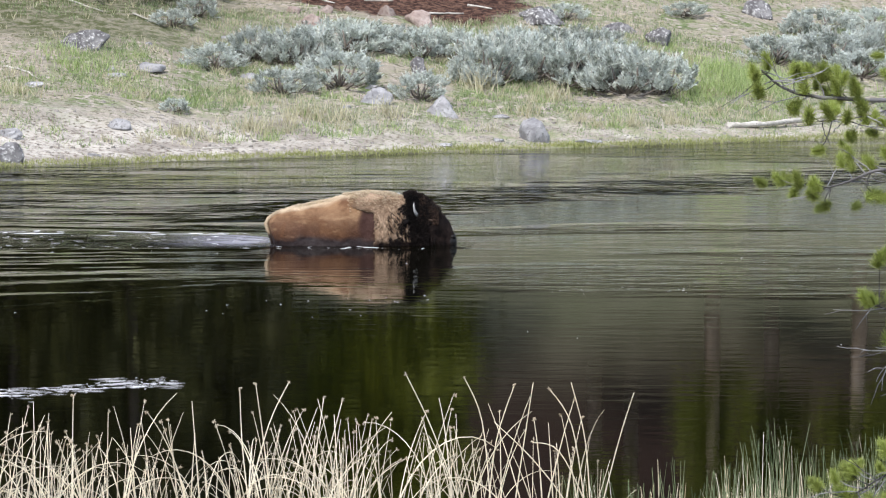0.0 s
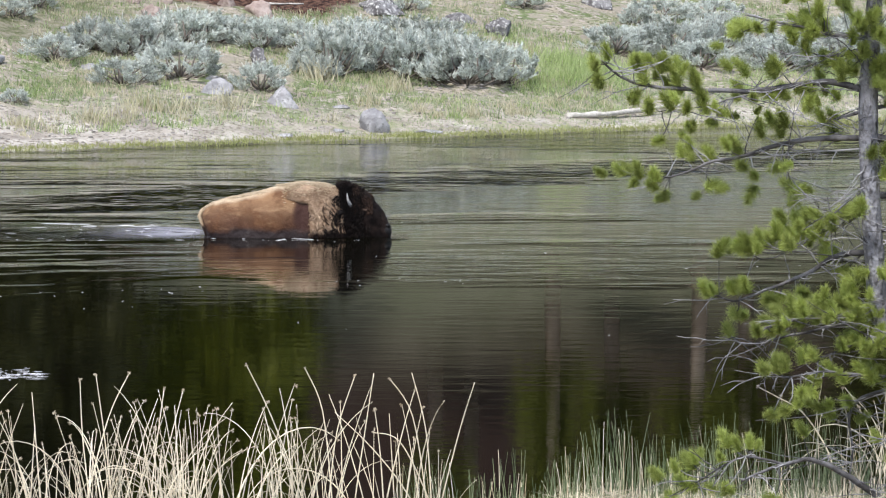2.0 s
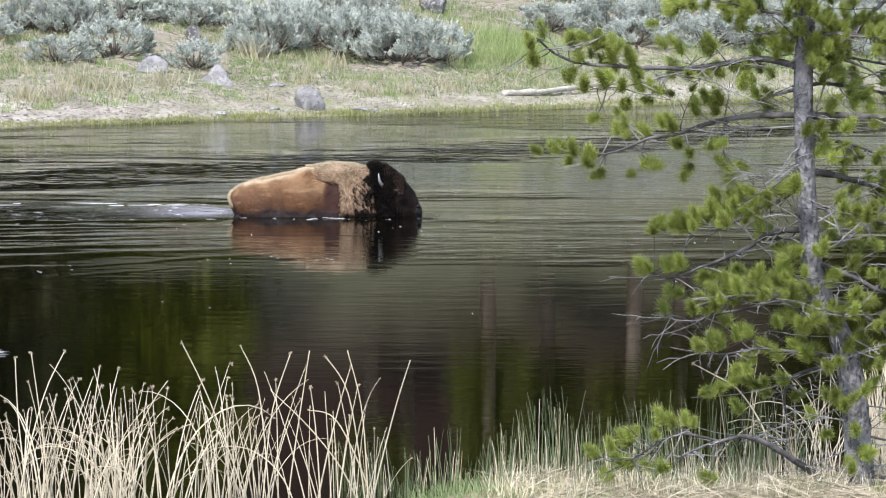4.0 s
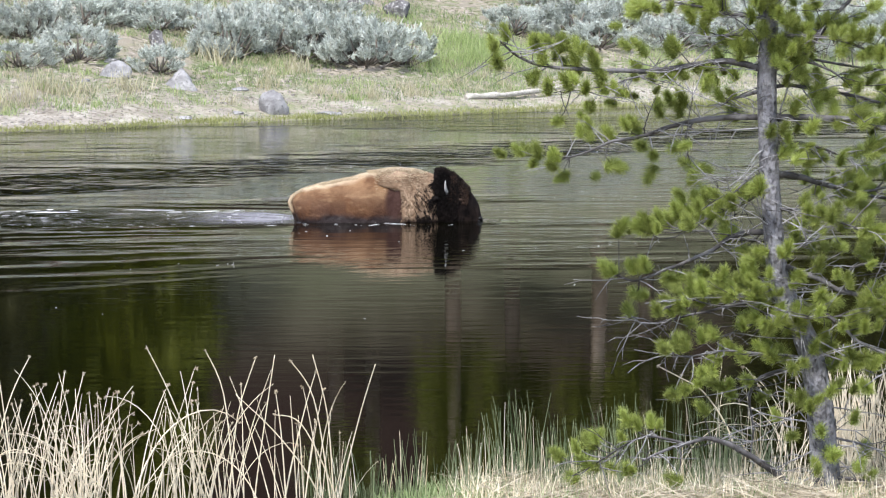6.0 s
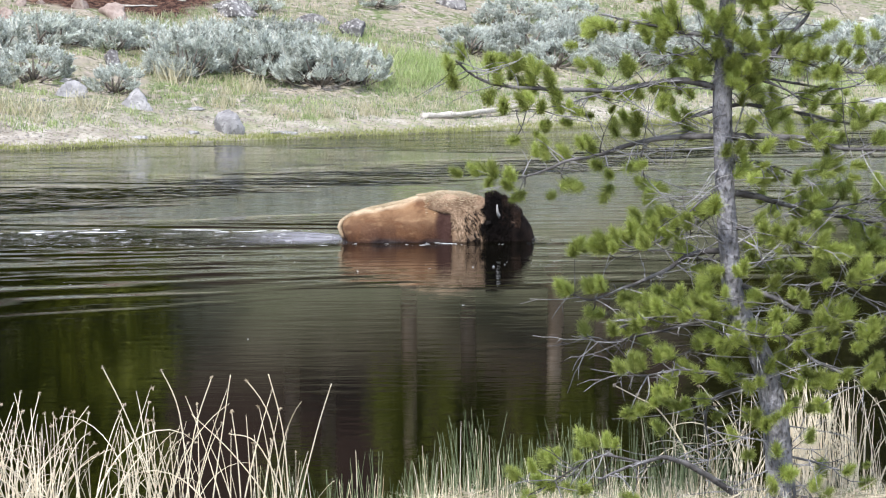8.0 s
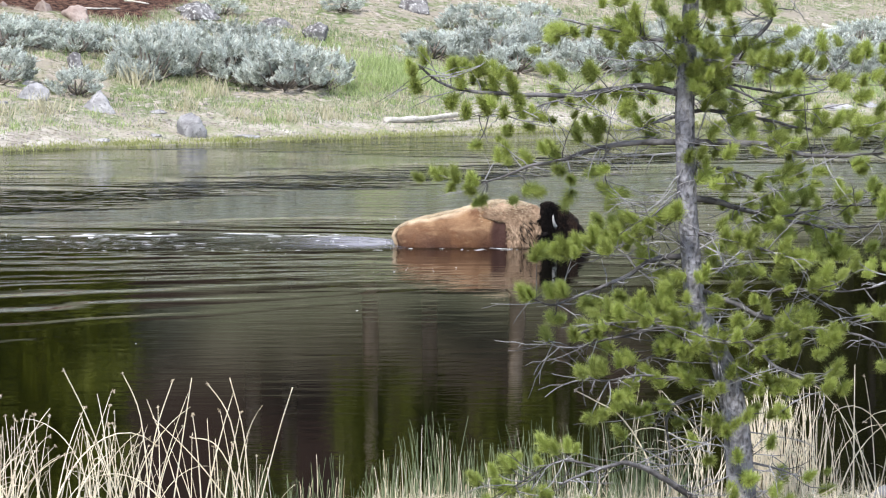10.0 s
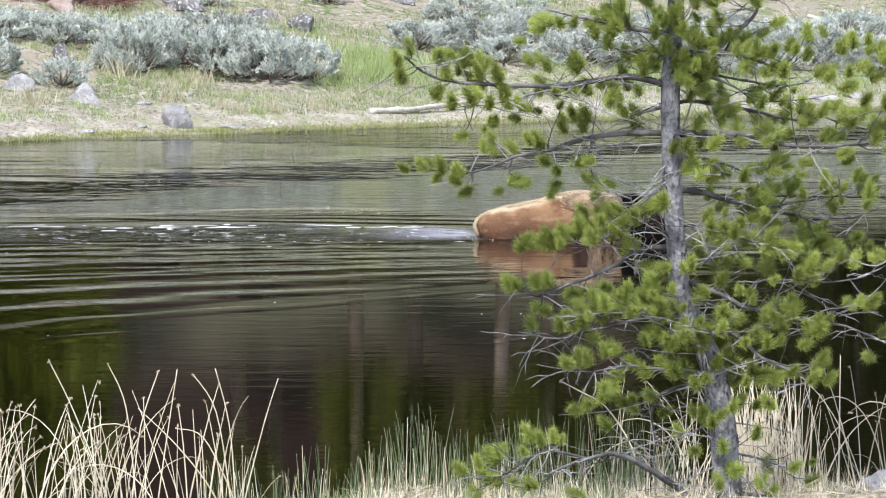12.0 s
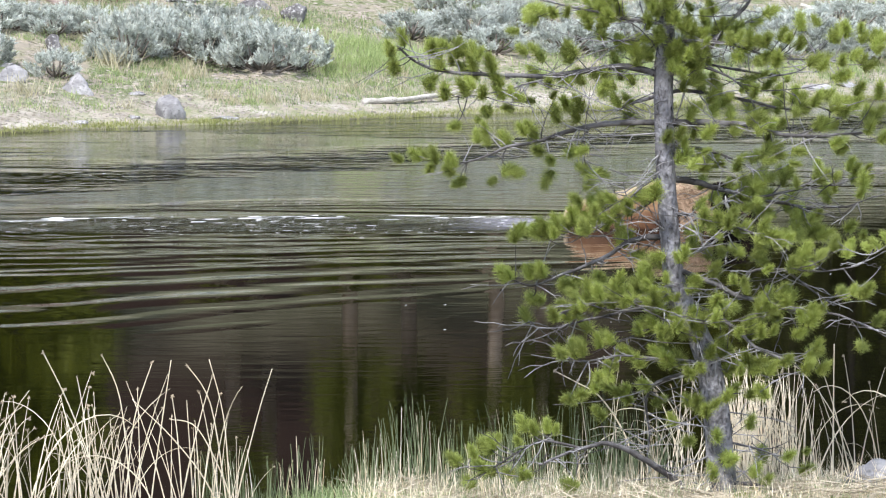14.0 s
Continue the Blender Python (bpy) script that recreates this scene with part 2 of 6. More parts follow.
M_GREENREED = leaf_mat("green_bulrush", (0.078, 0.118, 0.055), (0.28, 0.325, 0.19), glow=0.25, per_thing=0.15)


def churn_mat():
    """Churned water close behind the swimmer, its sky sheen painted as pale lilac, streaked and fading into the dark
    river.
    """
    m, t, n, l, p = node_mat("churned_water")
    c = n.new("ShaderNodeTexCoord")
    sep = n.new("ShaderNodeSeparateXYZ")
    l.new(c.outputs["Object"], sep.inputs[0])
    streak = noise_tex(t, coords(t, "Object", (1.1, 5.0, 1)), 1.0, 6.0, 0.72, 0.5)
    fade = math_node(t, "MULTIPLY", ramp(t, sep.outputs[0], -3.7, -1.9), ramp(t, sep.outputs[0], -1.2, -1.7))
    lat = math_node(t, "ABSOLUTE", math_node(t, "SUBTRACT", sep.outputs[1], 0.55))
    fade = math_node(t, "MULTIPLY", fade, ramp(t, lat, 1.35, 0.55))
    mask = math_node(t, "MULTIPLY", ramp(t, math_node(t, "ADD", streak, math_node(t, "MULTIPLY", ramp(t, sep.outputs[0], -4.5, -2.2), 0.14)), 0.53, 0.63), fade)
    # the lilac base colour stands for sky sheen on the broken water
    l.new(mix_col(t, mask, (0.002, 0.002, 0.001), (0.27, 0.265, 0.31)), p.inputs["Base Color"])
    l.new(math_node(t, "ADD", math_node(t, "MULTIPLY", mask, 0.25), 0.03), p.inputs["Roughness"])
    p.inputs["IOR"].default_value = 1.33
    p.inputs["Specular IOR Level"].default_value = 0.22
    ripple = noise_tex(t, coords(t, "Object", (3.0, 8.0, 1)), 1.0, 4.0, 0.65)
    rough_water = math_node(t, "MULTIPLY", math_node(t, "ADD", streak, ripple), math_node(t, "ADD", math_node(t, "MULTIPLY", ramp(t, lat, 1.6, 1.0), 0.9), 0.1))
    l.new(bump(t, rough_water, 1.0, 0.010), p.inputs["Normal"])
    return m


M_CHURN = churn_mat()
M_GRAVEL = plain_mat("gravel", (0.20, 0.18, 0.165), (0.30, 0.28, 0.26), (0.13, 0.12, 0.11), 3, 30, 0.9, 0.01, island=0.7)
M_THINFOAM = plain_mat("thin_foam", (0.40, 0.40, 0.43), (0.62, 0.62, 0.64), (0.3, 0.3, 0.32), 8, 40, 0.6, 0.0, island=0.5)
M_FOAM = plain_mat("foam", (0.55, 0.55, 0.57), (0.80, 0.80, 0.80), (0.4, 0.4, 0.42), 8, 40, 0.6, 0.0)


# ---- mesh helpers ----
def mesh_of(name, bm, material, smooth=False):
    me = bpy.data.meshes.new(name)
    bm.to_mesh(me)
    bm.free()
    me.materials.append(material)
    if smooth:
        me.polygons.foreach_set("use_smooth", [True] * len(me.polygons))
    return me


def raw_mesh(name, verts, faces, materials, smooth=False, index=None):
    me = bpy.data.meshes.new(name)
    me.from_pydata(verts, [], faces)
    for mt in materials:
        me.materials.append(mt)
    if index is not None:
        me.polygons.foreach_set("material_index", index)
    if smooth:
        me.polygons.foreach_set("use_smooth", [True] * len(me.polygons))
    me.update()
    return me


def part(name, data, parent, label="", m=None):
    ob = new(name, data)
    ob.parent = parent
    if m is not None:
        ob.matrix_basis = m
    if label:
        ob["label"] = label
    return ob


def empty(name, m):
    ob = new(name)
    ob.matrix_basis = m
    return ob


def tube(verts, faces, pts, radii, sides=6):
    """Adds a tapered tube along pts to verts and faces."""
    base = len(verts)
    n = len(pts)
    for i, p in enumerate(pts):
        a, b = pts[max(i - 1, 0)], pts[min(i + 1, n - 1)]
        d = (Vector(b) - Vector(a)).normalized()
        u = d.cross(Vector((0.3, 0.9, 0.1)))
        if u.length < 1e-3:
            u = d.cross(Vector((1, 0, 0)))
        u.normalize()
        w = d.cross(u)
        for k in range(sides):
            ang = 2 * math.pi * k / sides
            verts.append(tuple(Vector(p) + radii[i] * (math.cos(ang) * u + math.sin(ang) * w)))
    for i in range(n - 1):
        for k in range(sides):
            k2 = (k + 1) % sides
            faces.append((base + i * sides + k, base + i * sides + k2, base + (i + 1) * sides + k2, base + (i + 1) * sides + k))
    faces.append(tuple(base + k for k in reversed(range(sides))))
    faces.append(tuple(base + (n - 1) * sides + k for k in range(sides)))


def blade(verts, faces, p, d, length, width, bend=0.0, side=None, steps=2):
    """Adds a tapered, bent blade from p along d."""
    d = Vector(d).normalized()
    s = side or d.cross(Vector((rng.uniform(-1, 1), rng.uniform(-1, 1), 0.2))).normalized()
    out = Vector((rng.uniform(-1, 1), rng.uniform(-1, 1), 0)) * bend
    base = len(verts)
    for i in range(steps):
        f = i / steps
        c = Vector(p) + d * length * f + out * (f * f * length)
        w = width * (1 - 0.6 * f) / 2
        verts.append(tuple(c - s * w))
        verts.append(tuple(c + s * w))
    verts.append(tuple(Vector(p) + d * length + out * length))
    for i in range(steps - 1):
        faces.append((base + 2 * i, base + 2 * i + 1, base + 2 * i + 3, base + 2 * i + 2))
    faces.append((base + 2 * steps - 2, base + 2 * steps - 1, base + 2 * steps))


def smooth01(a, b, v):
    f = min(max((v - a) / (b - a), 0.0), 1.0)
    return f * f * (3 - 2 * f)


# ---- the lie of the land ----
def shore(x):
    return 107.1 + 0.655 * 90 * math.tanh(x / 90) + 0.25 * math.sin(x * 0.9) + 0.12 * math.sin(x * 2.3 + 1)


def near_edge(x):
    return 41.2 + 2.7 * smooth01(0.2, 2.4, x) + 0.15 * math.sin(x * 2.1)


def ground_z(x, y):
    s = y - shore(x)
    far = -0.03 + 0.15 * s if s < 0 else 0.02 + 0.06 * min(s, 0.8) + 0.172 * max(s - 0.6, 0)
    if s > 46:
        far += 0.22 * (s - 46)
    far = min(far, 70.0)
    if s > 0.5:
        far += (noise.noise((x * 0.35, y * 0.35, 0)) * 0.16 + noise.noise((x * 1.3, y * 1.3, 3)) * 0.06) * smooth01(0.5, 3, s)
    n = near_edge(x) - y
    if n < 0:
        near = -0.02 + 0.3 * n
    else:
        near = 0.03 + 0.10 * smooth01(0, 1.4, n) + 0.03 * max(n - 0.8, 0) + 0.06 * max(n - 3.5, 0)
        near += noise.noise((x * 1.1, y * 1.1, 9)) * 0.05 * smooth01(0.2, 1, n)
    return max(far, min(near, 5.0), -1.5)


def spaced(stops):
    out = []
    for a, b, step in stops:
        k = max(int(round((b - a) / step)), 1)
        out += [a + (b - a) * i / k for i in range(k)]
    return out + [stops[-1][1]]


def build_ground():
    xs = spaced([(-1800, -200, 200), (-200, -40, 16), (-40, -14, 2), (-14, 26, 0.25), (26, 60, 2), (60, 200, 14), (200, 1800, 200)])
    ys = spaced([(-1500, -100, 200), (-100, 0, 10), (0, 36, 2), (36, 46, 0.2), (46, 96, 5), (96, 134, 0.25), (134, 180, 2), (180, 400, 10), (400, 2400, 200)])
    verts = [(x, y, ground_z(x, y)) for y in ys for x in xs]
    nx = len(xs)
    faces = [(j * nx + i, j * nx + i + 1, (j + 1) * nx + i + 1, (j + 1) * nx + i) for j in range(len(ys) - 1) for i in range(nx - 1)]
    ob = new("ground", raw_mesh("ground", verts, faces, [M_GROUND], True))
    tagged(ob, "grassy river banks with pale sand, gravel and bare reddish earth", "ground", kind="structure")


def build_water():
    verts = [(-900, -150, 0), (900, -150, 0), (900, 600, 0), (-900, 600, 0)]
    ob = new("water", raw_mesh("water", verts, [(0, 1, 2, 3)], [M_WATER]))
    tagged(ob, "dark rippled river water reflecting bank and forest", "river", kind="structure")


build_ground()
build_water()


# ---- rocks and driftwood on the far bank ----
def rock_mesh(name, w, d, h, seed, material, wear=0.11, cut=(0.46, 0.86)):
    """A boulder: a ball cut by chance planes, its edges worn."""
    r = random.Random(seed)
    planes = []
    for _ in range(12):
        n = Vector((r.gauss(0, 1), r.gauss(0, 1), r.gauss(0.2, 0.9))).normalized()
        planes.append((n, r.uniform(*cut)))
    bm = bmesh.new()
    bmesh.ops.create_icosphere(bm, subdivisions=4, radius=1)
    for v in bm.verts:
        c = v.co.normalized()
        k = min([1.0] + [q / max(c.dot(n), 1e-3) for n, q in planes if c.dot(n) > 0.3])
        k += wear * noise.noise(c * 2.7 + Vector((seed, 0, 0))) + 0.5 * wear * noise.noise(c * 7 + Vector((0, seed, 0)))
        v.co = Vector((c.x * k * w * 0.56, c.y * k * d * 0.56, c.z * k * h * 0.85))
        v.co.z = max(v.co.z, -0.25 * h)
    bmesh.ops.smooth_vert(bm, verts=bm.verts, factor=0.12, use_axis_x=True, use_axis_y=True, use_axis_z=True)
    return mesh_of(name, bm, material, True)


def place_rock(x, y, w, h, material, label, turn=0.0, d=None):
    ob = new("rock", rock_mesh("rock", w * 1.2, d or w * 0.9, h * 1.2, rng.random() * 50, material))
    ob.matrix_basis = pose(x, y, ground_z(x, y) + 0.02 * h, 0, 0, turn)
    tagged(ob, label, "rock", "rocks on the far bank")


def build_log(pts, r, label):
    verts, faces = [], []
    fine = []
    for i in range(len(pts) - 1):
        for k in range(5):
            a = Vector(pts[i]).lerp(Vector(pts[i + 1]), k / 5)
            fine.append(tuple(a + 0.7 * r * noise.noise_vector(a * 3.5)))
    fine.append(pts[-1])
    n = len(fine)
    tube(verts, faces, fine, [r * (1 - 0.55 * i / n) * (1 + 0.55 * noise.noise((i * 0.9, 0, 0))) for i in range(n)], 9)
    verts = [tuple(Vector(v) + 0.35 * r * noise.noise_vector(Vector(v) * 9)) for v in verts]
    ob = new("driftwood_log", raw_mesh("driftwood_log", verts, faces, [M_DRIFT], True))
    tagged(ob, label, "log")
    return ob

# ---- the far bank's rocks, logs, brush and grass ----
GREY = [(0.01, 110.85, 0.68, 0.45), (-1.47, 111.0, 0.62, 0.37), (-6.56, 112.15, 0.75, 0.28), (-8.82, 109.2, 0.67, 0.17), (-6.8, 106.1, 0.53, 0.26), (1.26, 111.55, 0.4, 0.15), (-8.92, 104.25, 0.6, 0.3), (0.01, 108.05, 0.31, 0.1), (3.15, 110.05, 0.49, 0.1), (-4.34, 113.15, 0.38, 0.18), (17.57, 119.95, 0.8, 0.21), (18.45, 120.75, 0.54, 0.19)]
LICHEN = [(-0.53, 114.8, 0.41, 0.36), (-8.03, 113.55, 1.01, 0.41), (5.16, 121.3, 0.7, 0.41), (4.24, 122.35, 0.85, 0.27), (2.34, 122.95, 1.3, 0.38), (7.85, 127.05, 0.74, 0.37), (-8.9, 101.9, 0.68, 0.42)]
PINK = [(-1.35, 121.15, 0.43, 0.3), (-0.53, 120.85, 0.65, 0.32), (-3.14, 119.4, 0.43, 0.32), (-2.79, 120.85, 0.27, 0.22), (-3.54, 120.25, 0.27, 0.19), (-2.28, 121.25, 0.22, 0.14)]
PALE = [(-4.98, 116.9, 0.23, 0.13), (-7.28, 111.75, 0.22, 0.12), (-7.19, 111.35, 0.35, 0.1), (-1.56, 112.5, 0.3, 0.13), (-6.68, 114.7, 0.18, 0.08), (-2.12, 110.3, 0.2, 0.1), (-7.15, 103.4, 0.25, 0.09), (-5.75, 104.1, 0.14, 0.09), (1.17, 109.15, 0.27, 0.1)]
shore_rock = new("rock", rock_mesh("rock", 0.62, 0.55, 0.62, 17.3, M_ROCK, 0.07, (0.66, 0.95)))
shore_rock.matrix_basis = pose(1.97, 109.7, ground_z(1.97, 109.7) + 0.03, 0, 0, 15)
tagged(shore_rock, "rounded pale lilac-grey boulder on the shore", "rock", "rocks on the far bank")
for x, y, w, h in GREY:
    place_rock(x, y, w, h if h > 0.3 else h * 0.7, M_ROCK, "smooth pale grey boulder half sunk in sandy grass" if h > 0.25 else "low flat grey stone in the sandy bank", rng.uniform(-25, 25))
for x, y, w, h in LICHEN:
    place_rock(x, y, w, h, M_LICHEN, "dark angular rock mottled with white lichen", rng.uniform(-25, 25))
for x, y, w, h in PINK:
    place_rock(x, y, w, h, M_PINKROCK, "rounded pinkish stone on bare reddish earth", rng.uniform(-25, 25))
for x, y, w, h in PALE:
    place_rock(x, y, w, h * 0.7, M_ROCK, "small pale stone lying in short grass", rng.uniform(-25, 25))
build_log([(6.31, 112.8, 0.30), (7.16, 113.3, 0.33), (8.11, 114.25, 0.38), (9.33, 115.35, 0.46)], 0.075, "bleached grey driftwood log lying along the shore")
build_log([(x, y, ground_z(x, y) + 0.04) for x, y in ((18.65, 130.3), (19.4, 130.1), (20.2, 130.6), (21.4, 131.6))], 0.055, "weathered grey fallen log among sagebrush")


def sage_meshes(seed):
    """Foliage and wood of one sagebrush, about 1 m wide and 0.7 m high: lobes of feathery sprays with dark gaps between them."""
    r = random.Random(seed)
    lv, lf, idx = [], [], []
    wv, wf = [], []
    for i in range(21):
        a = i * 2.4 + r.uniform(-0.5, 0.5)
        q = math.sqrt((i + 0.4) / 13) if i < 13 else r.uniform(0.75, 1.0)
        lobe = Vector((0.36 * q * math.cos(a), 0.34 * q * math.sin(a), 0.07 + r.uniform(0.7, 1.1) * 0.27 * math.sqrt(1.03 - q * q) if i < 13 else r.uniform(0.0, 0.06)))
        tube(wv, wf, [(0, 0, -0.05), tuple(lobe * 0.5 + Vector((r.uniform(-.05, .05), r.uniform(-.05, .05), -0.05))), tuple(lobe)], [0.022, 0.014, 0.006], 5)
        size = r.uniform(0.75, 1.2)
        out = Vector((math.cos(a) * q, math.sin(a) * q, 0.75))
        for _ in range(11):
            d = (Vector((r.gauss(0, 0.55), r.gauss(0, 0.55), r.gauss(0.1, 0.4))) + out).normalized()
            foot = lobe + d * 0.03
            ln = size * r.uniform(0.10, 0.19)
            lean = (d + Vector((0, 0, 0.45))).normalized()
            shade = 2 if r.random() < 0.3 else 0
            for _ in range(40):
                f = r.uniform(0, 1)
                n = Vector((r.gauss(0, 1), r.gauss(0, 1), r.gauss(0, 0.3))).normalized()
                p = foot + lean * ln * f + n * 0.028 * (1.15 - f)
                before = len(lf)
                blade(lv, lf, p, (lean + n * r.uniform(0.2, 0.9)).normalized(), r.uniform(0.022, 0.046), r.uniform(0.007, 0.012), 0.2)
                idx += [shade] * (len(lf) - before)
            if r.random() < 0.35:
                before = len(lf)
                blade(lv, lf, foot + lean * ln * 0.7, (lean + Vector((r.gauss(0, .1), r.gauss(0, .1), 0.5))).normalized(), r.uniform(0.08, 0.17), 0.011, 0.15)
                idx += [1] * (len(lf) - before)
    return raw_mesh("sage_foliage", lv, lf, [M_SAGE, M_SAGE_TIP, M_SAGE_DARK], index=idx), raw_mesh("sage_wood", wv, wf, [M_SAGE_WOOD], True)


SAGE_KINDS = [sage_meshes(20 + i) for i in range(6)]


def place_sage(x, y, w, h):
    foliage, wood = rng.choice(SAGE_KINDS)
    s = empty("sagebrush", pose(x, y, ground_z(x, y), 0, 0, rng.uniform(0, 360)))
    sc = Matrix.Diagonal((w / 0.78, w / 0.78, h / 0.58, 1))
    tagged(part("foliage", foliage, s, "", sc), kind="stuff")
    tagged(part("wood", wood, s, "gnarled dark woody stems", sc), kind="stuff")
    tagged(s, "silvery grey-green sagebrush growing on the grassy slope" if w > 0.9 else "small silvery sagebrush growing on the grassy slope", "shrub", "sagebrush on the far bank")


SAGE_LEFT = [(-3.54, 111.6, 1.18, 0.56), (-2.31, 112.6, 1.45, 0.85), (-5.12, 113.65, 1.14, 0.61), (-4.29, 115.0, 1.03, 0.74), (-3.32, 114.9, 1.47, 0.79), (-2.32, 116.05, 1.49, 0.8), (-1.68, 116.65, 1.11, 0.65), (-0.51, 116.6, 1.17, 0.62), (0.27, 117.3, 1.37, 0.76), (1.04, 115.2, 1.35, 1.05), (1.89, 115.95, 1.49, 1.04)]
SAGE_MID = [(2.73, 115.75, 1.49, 1.06), (3.44, 115.85, 1.62, 1.11), (4.19, 115.1, 1.61, 1.08), (5.0, 115.55, 1.29, 0.93), (1.6, 118.4, 1.39, 0.73), (2.68, 119.3, 1.4, 0.67), (3.67, 119.1, 1.26, 0.66), (-0.49, 112.3, 1.07, 0.6), (-1.11, 118.35, 0.92, 0.4), (-5.74, 108.45, 0.5, 0.3), (-5.74, 118.5, 0.73, 0.53), (-6.26, 117.25, 0.79, 0.39), (7.91, 121.05, 1.49, 0.7)]
SAGE_FAR = [(8.67, 122.25, 1.16, 0.6), (9.43, 121.4, 1.69, 0.87), (10.36, 122.05, 1.29, 0.98), (9.3, 125.15, 1.47, 0.59), (10.72, 126.35, 1.27, 0.62), (2.98, 123.6, 0.83, 0.41), (6.03, 125.45, 0.84, 0.36), (9.91, 120.2, 1.34, 0.67), (11.22, 123.5, 1.45, 0.72), (11.74, 121.0, 1.42, 0.84), (12.99, 122.55, 1.37, 0.75)]
SAGE_RIGHT = [(17.63, 124.65, 1.81, 0.86), (18.57, 124.35, 1.67, 0.97), (19.55, 124.25, 1.46, 0.86), (19.5, 127.65, 1.78, 0.74), (17.12, 126.1, 1.41, 0.7), (15.3, 124.05, 1.52, 0.76), (15.94, 122.5, 1.23, 0.62), (20.81, 125.9, 1.69, 0.84), (20.96, 129.55, 1.59, 0.72), (14.29, 126.3, 1.41, 0.7), (16.3, 124.2, 1.5, 0.8), (16.8, 123.2, 1.3, 0.7), (14.7, 122.8, 1.3, 0.7), (13.8, 123.7, 1.4, 0.75), (16.0, 126.4, 1.5, 0.7), (18.0, 126.6, 1.5, 0.7), (12.3, 121.5, 1.2, 0.65)]
for row in SAGE_LEFT + SAGE_MID + SAGE_FAR + SAGE_RIGHT:
    place_sage(row[0], row[1], row[2] * 1.18, row[3] * 1.15)
for x, y, w, h in SAGE_LEFT[3:] + SAGE_LEFT[4:] + SAGE_MID[:5] + SAGE_MID[:7] + SAGE_FAR[:5] + SAGE_FAR[7:] + SAGE_RIGHT:
    place_sage(x + rng.uniform(-0.7, 0.6), y + rng.uniform(-0.7, 1.2), w * rng.uniform(0.45, 0.7), h * rng.uniform(0.5, 0.9))


def build_gravel():
    """Loose pebbles along the sandy shore and over the slope."""
    verts, faces = [], []
    for _ in range(1100):
        x = rng.uniform(-12, 24)
        y = shore(x) + 0.8 + abs(rng.gauss(0, 3.5))
        a, k = rng.uniform(0.02, 0.075), len(verts)
        z = ground_z(x, y)
        ring = [(x + a * math.cos(q * 1.047) * rng.uniform(0.7, 1.2), y + a * math.sin(q * 1.047) * rng.uniform(0.7, 1.2), z - 0.02) for q in range(6)]
        top = [((px - x) * 0.6 + x, (py - y) * 0.6 + y, z + a * rng.uniform(0.3, 0.6)) for px, py, _ in ring]
        verts += ring + top
        faces += [(k + q, k + (q + 1) % 6, k + 6 + (q + 1) % 6, k + 6 + q) for q in range(6)]
        faces.append(tuple(k + 6 + q for q in range(6)))
    ob = new("gravel", raw_mesh("gravel", verts, faces, [M_GRAVEL]))
    tagged(ob, "loose grey pebbles scattered on the sandy bank", "gravel", kind="stuff")


build_gravel()
for pts, r in (([(-9.3, 118.6, 2.05), (-8.6, 118.2, 2.0), (-7.9, 117.6, 1.9)], 0.025), ([(-7.2, 117.6, 1.88), (-6.6, 117.1, 1.8)], 0.02), ([(-9.6, 110.6, 0.95), (-9.1, 110.4, 0.98), (-8.8, 110.0, 0.9)], 0.025), ([(6.6, 121.2, 1.75), (7.5, 120.6, 1.62)], 0.02), ([(-5.0, 105.4, 0.30), (-4.3, 105.7, 0.28)], 0.02), ([(-3.4, 122.3, 0), (-2.6, 122.0, 0)], 0.03), ([(-1.9, 122.6, 0), (-1.2, 122.9, 0)], 0.025), ([(-0.4, 122.2, 0), (0.5, 122.6, 0)], 0.03), ([(-2.9, 123.4, 0), (-2.3, 123.7, 0)], 0.025), ([(0.6, 123.6, 0), (1.2, 123.3, 0)], 0.03)):
    stick = build_log([(x, y, ground_z(x, y) + 0.03) for x, y, z in pts], r, "bleached dead stick lying in the grass")
    stick.name = "dead_stick"
    tagged(stick, category="stick")


def grass_stuff(name, spots, material, label, category="grass"):
    """spots: (x, y, blades, spread, height, width)."""
    verts, faces = [], []
    for x, y, k, spread, h, w in spots:
        for _ in range(k):
            px, py = x + rng.gauss(0, spread), y + rng.gauss(0, spread)
            hh = h * rng.uniform(0.5, 1.15)
            blade(verts, faces, (px, py, ground_z(px, py) - 0.02), (rng.gauss(0, 0.28), rng.gauss(0, 0.28), 1), hh, w * rng.uniform(0.6, 1.2), 0.3)
    ob = new(name, raw_mesh(name, verts, faces, [material]))
    tagged(ob, label, category, kind="stuff")


def bank_spots(count, lo, hi, blades, spread, h, w, patch=0.0):
    out = []
    while len(out) < count:
        x = rng.uniform(-12, 24)
        s = rng.uniform(lo, hi)
        y = shore(x) + s
        if patch and noise.noise((x * 0.35 + 7, y * 0.35, 2)) < rng.uniform(-0.3, patch):
            continue
        if (x + 1.6) ** 2 / 13 + (y - 124.2) ** 2 / 9 < 0.9:
            continue
        out.append((x, y, blades, spread, h * rng.uniform(0.6, 1.3), w))
    return out


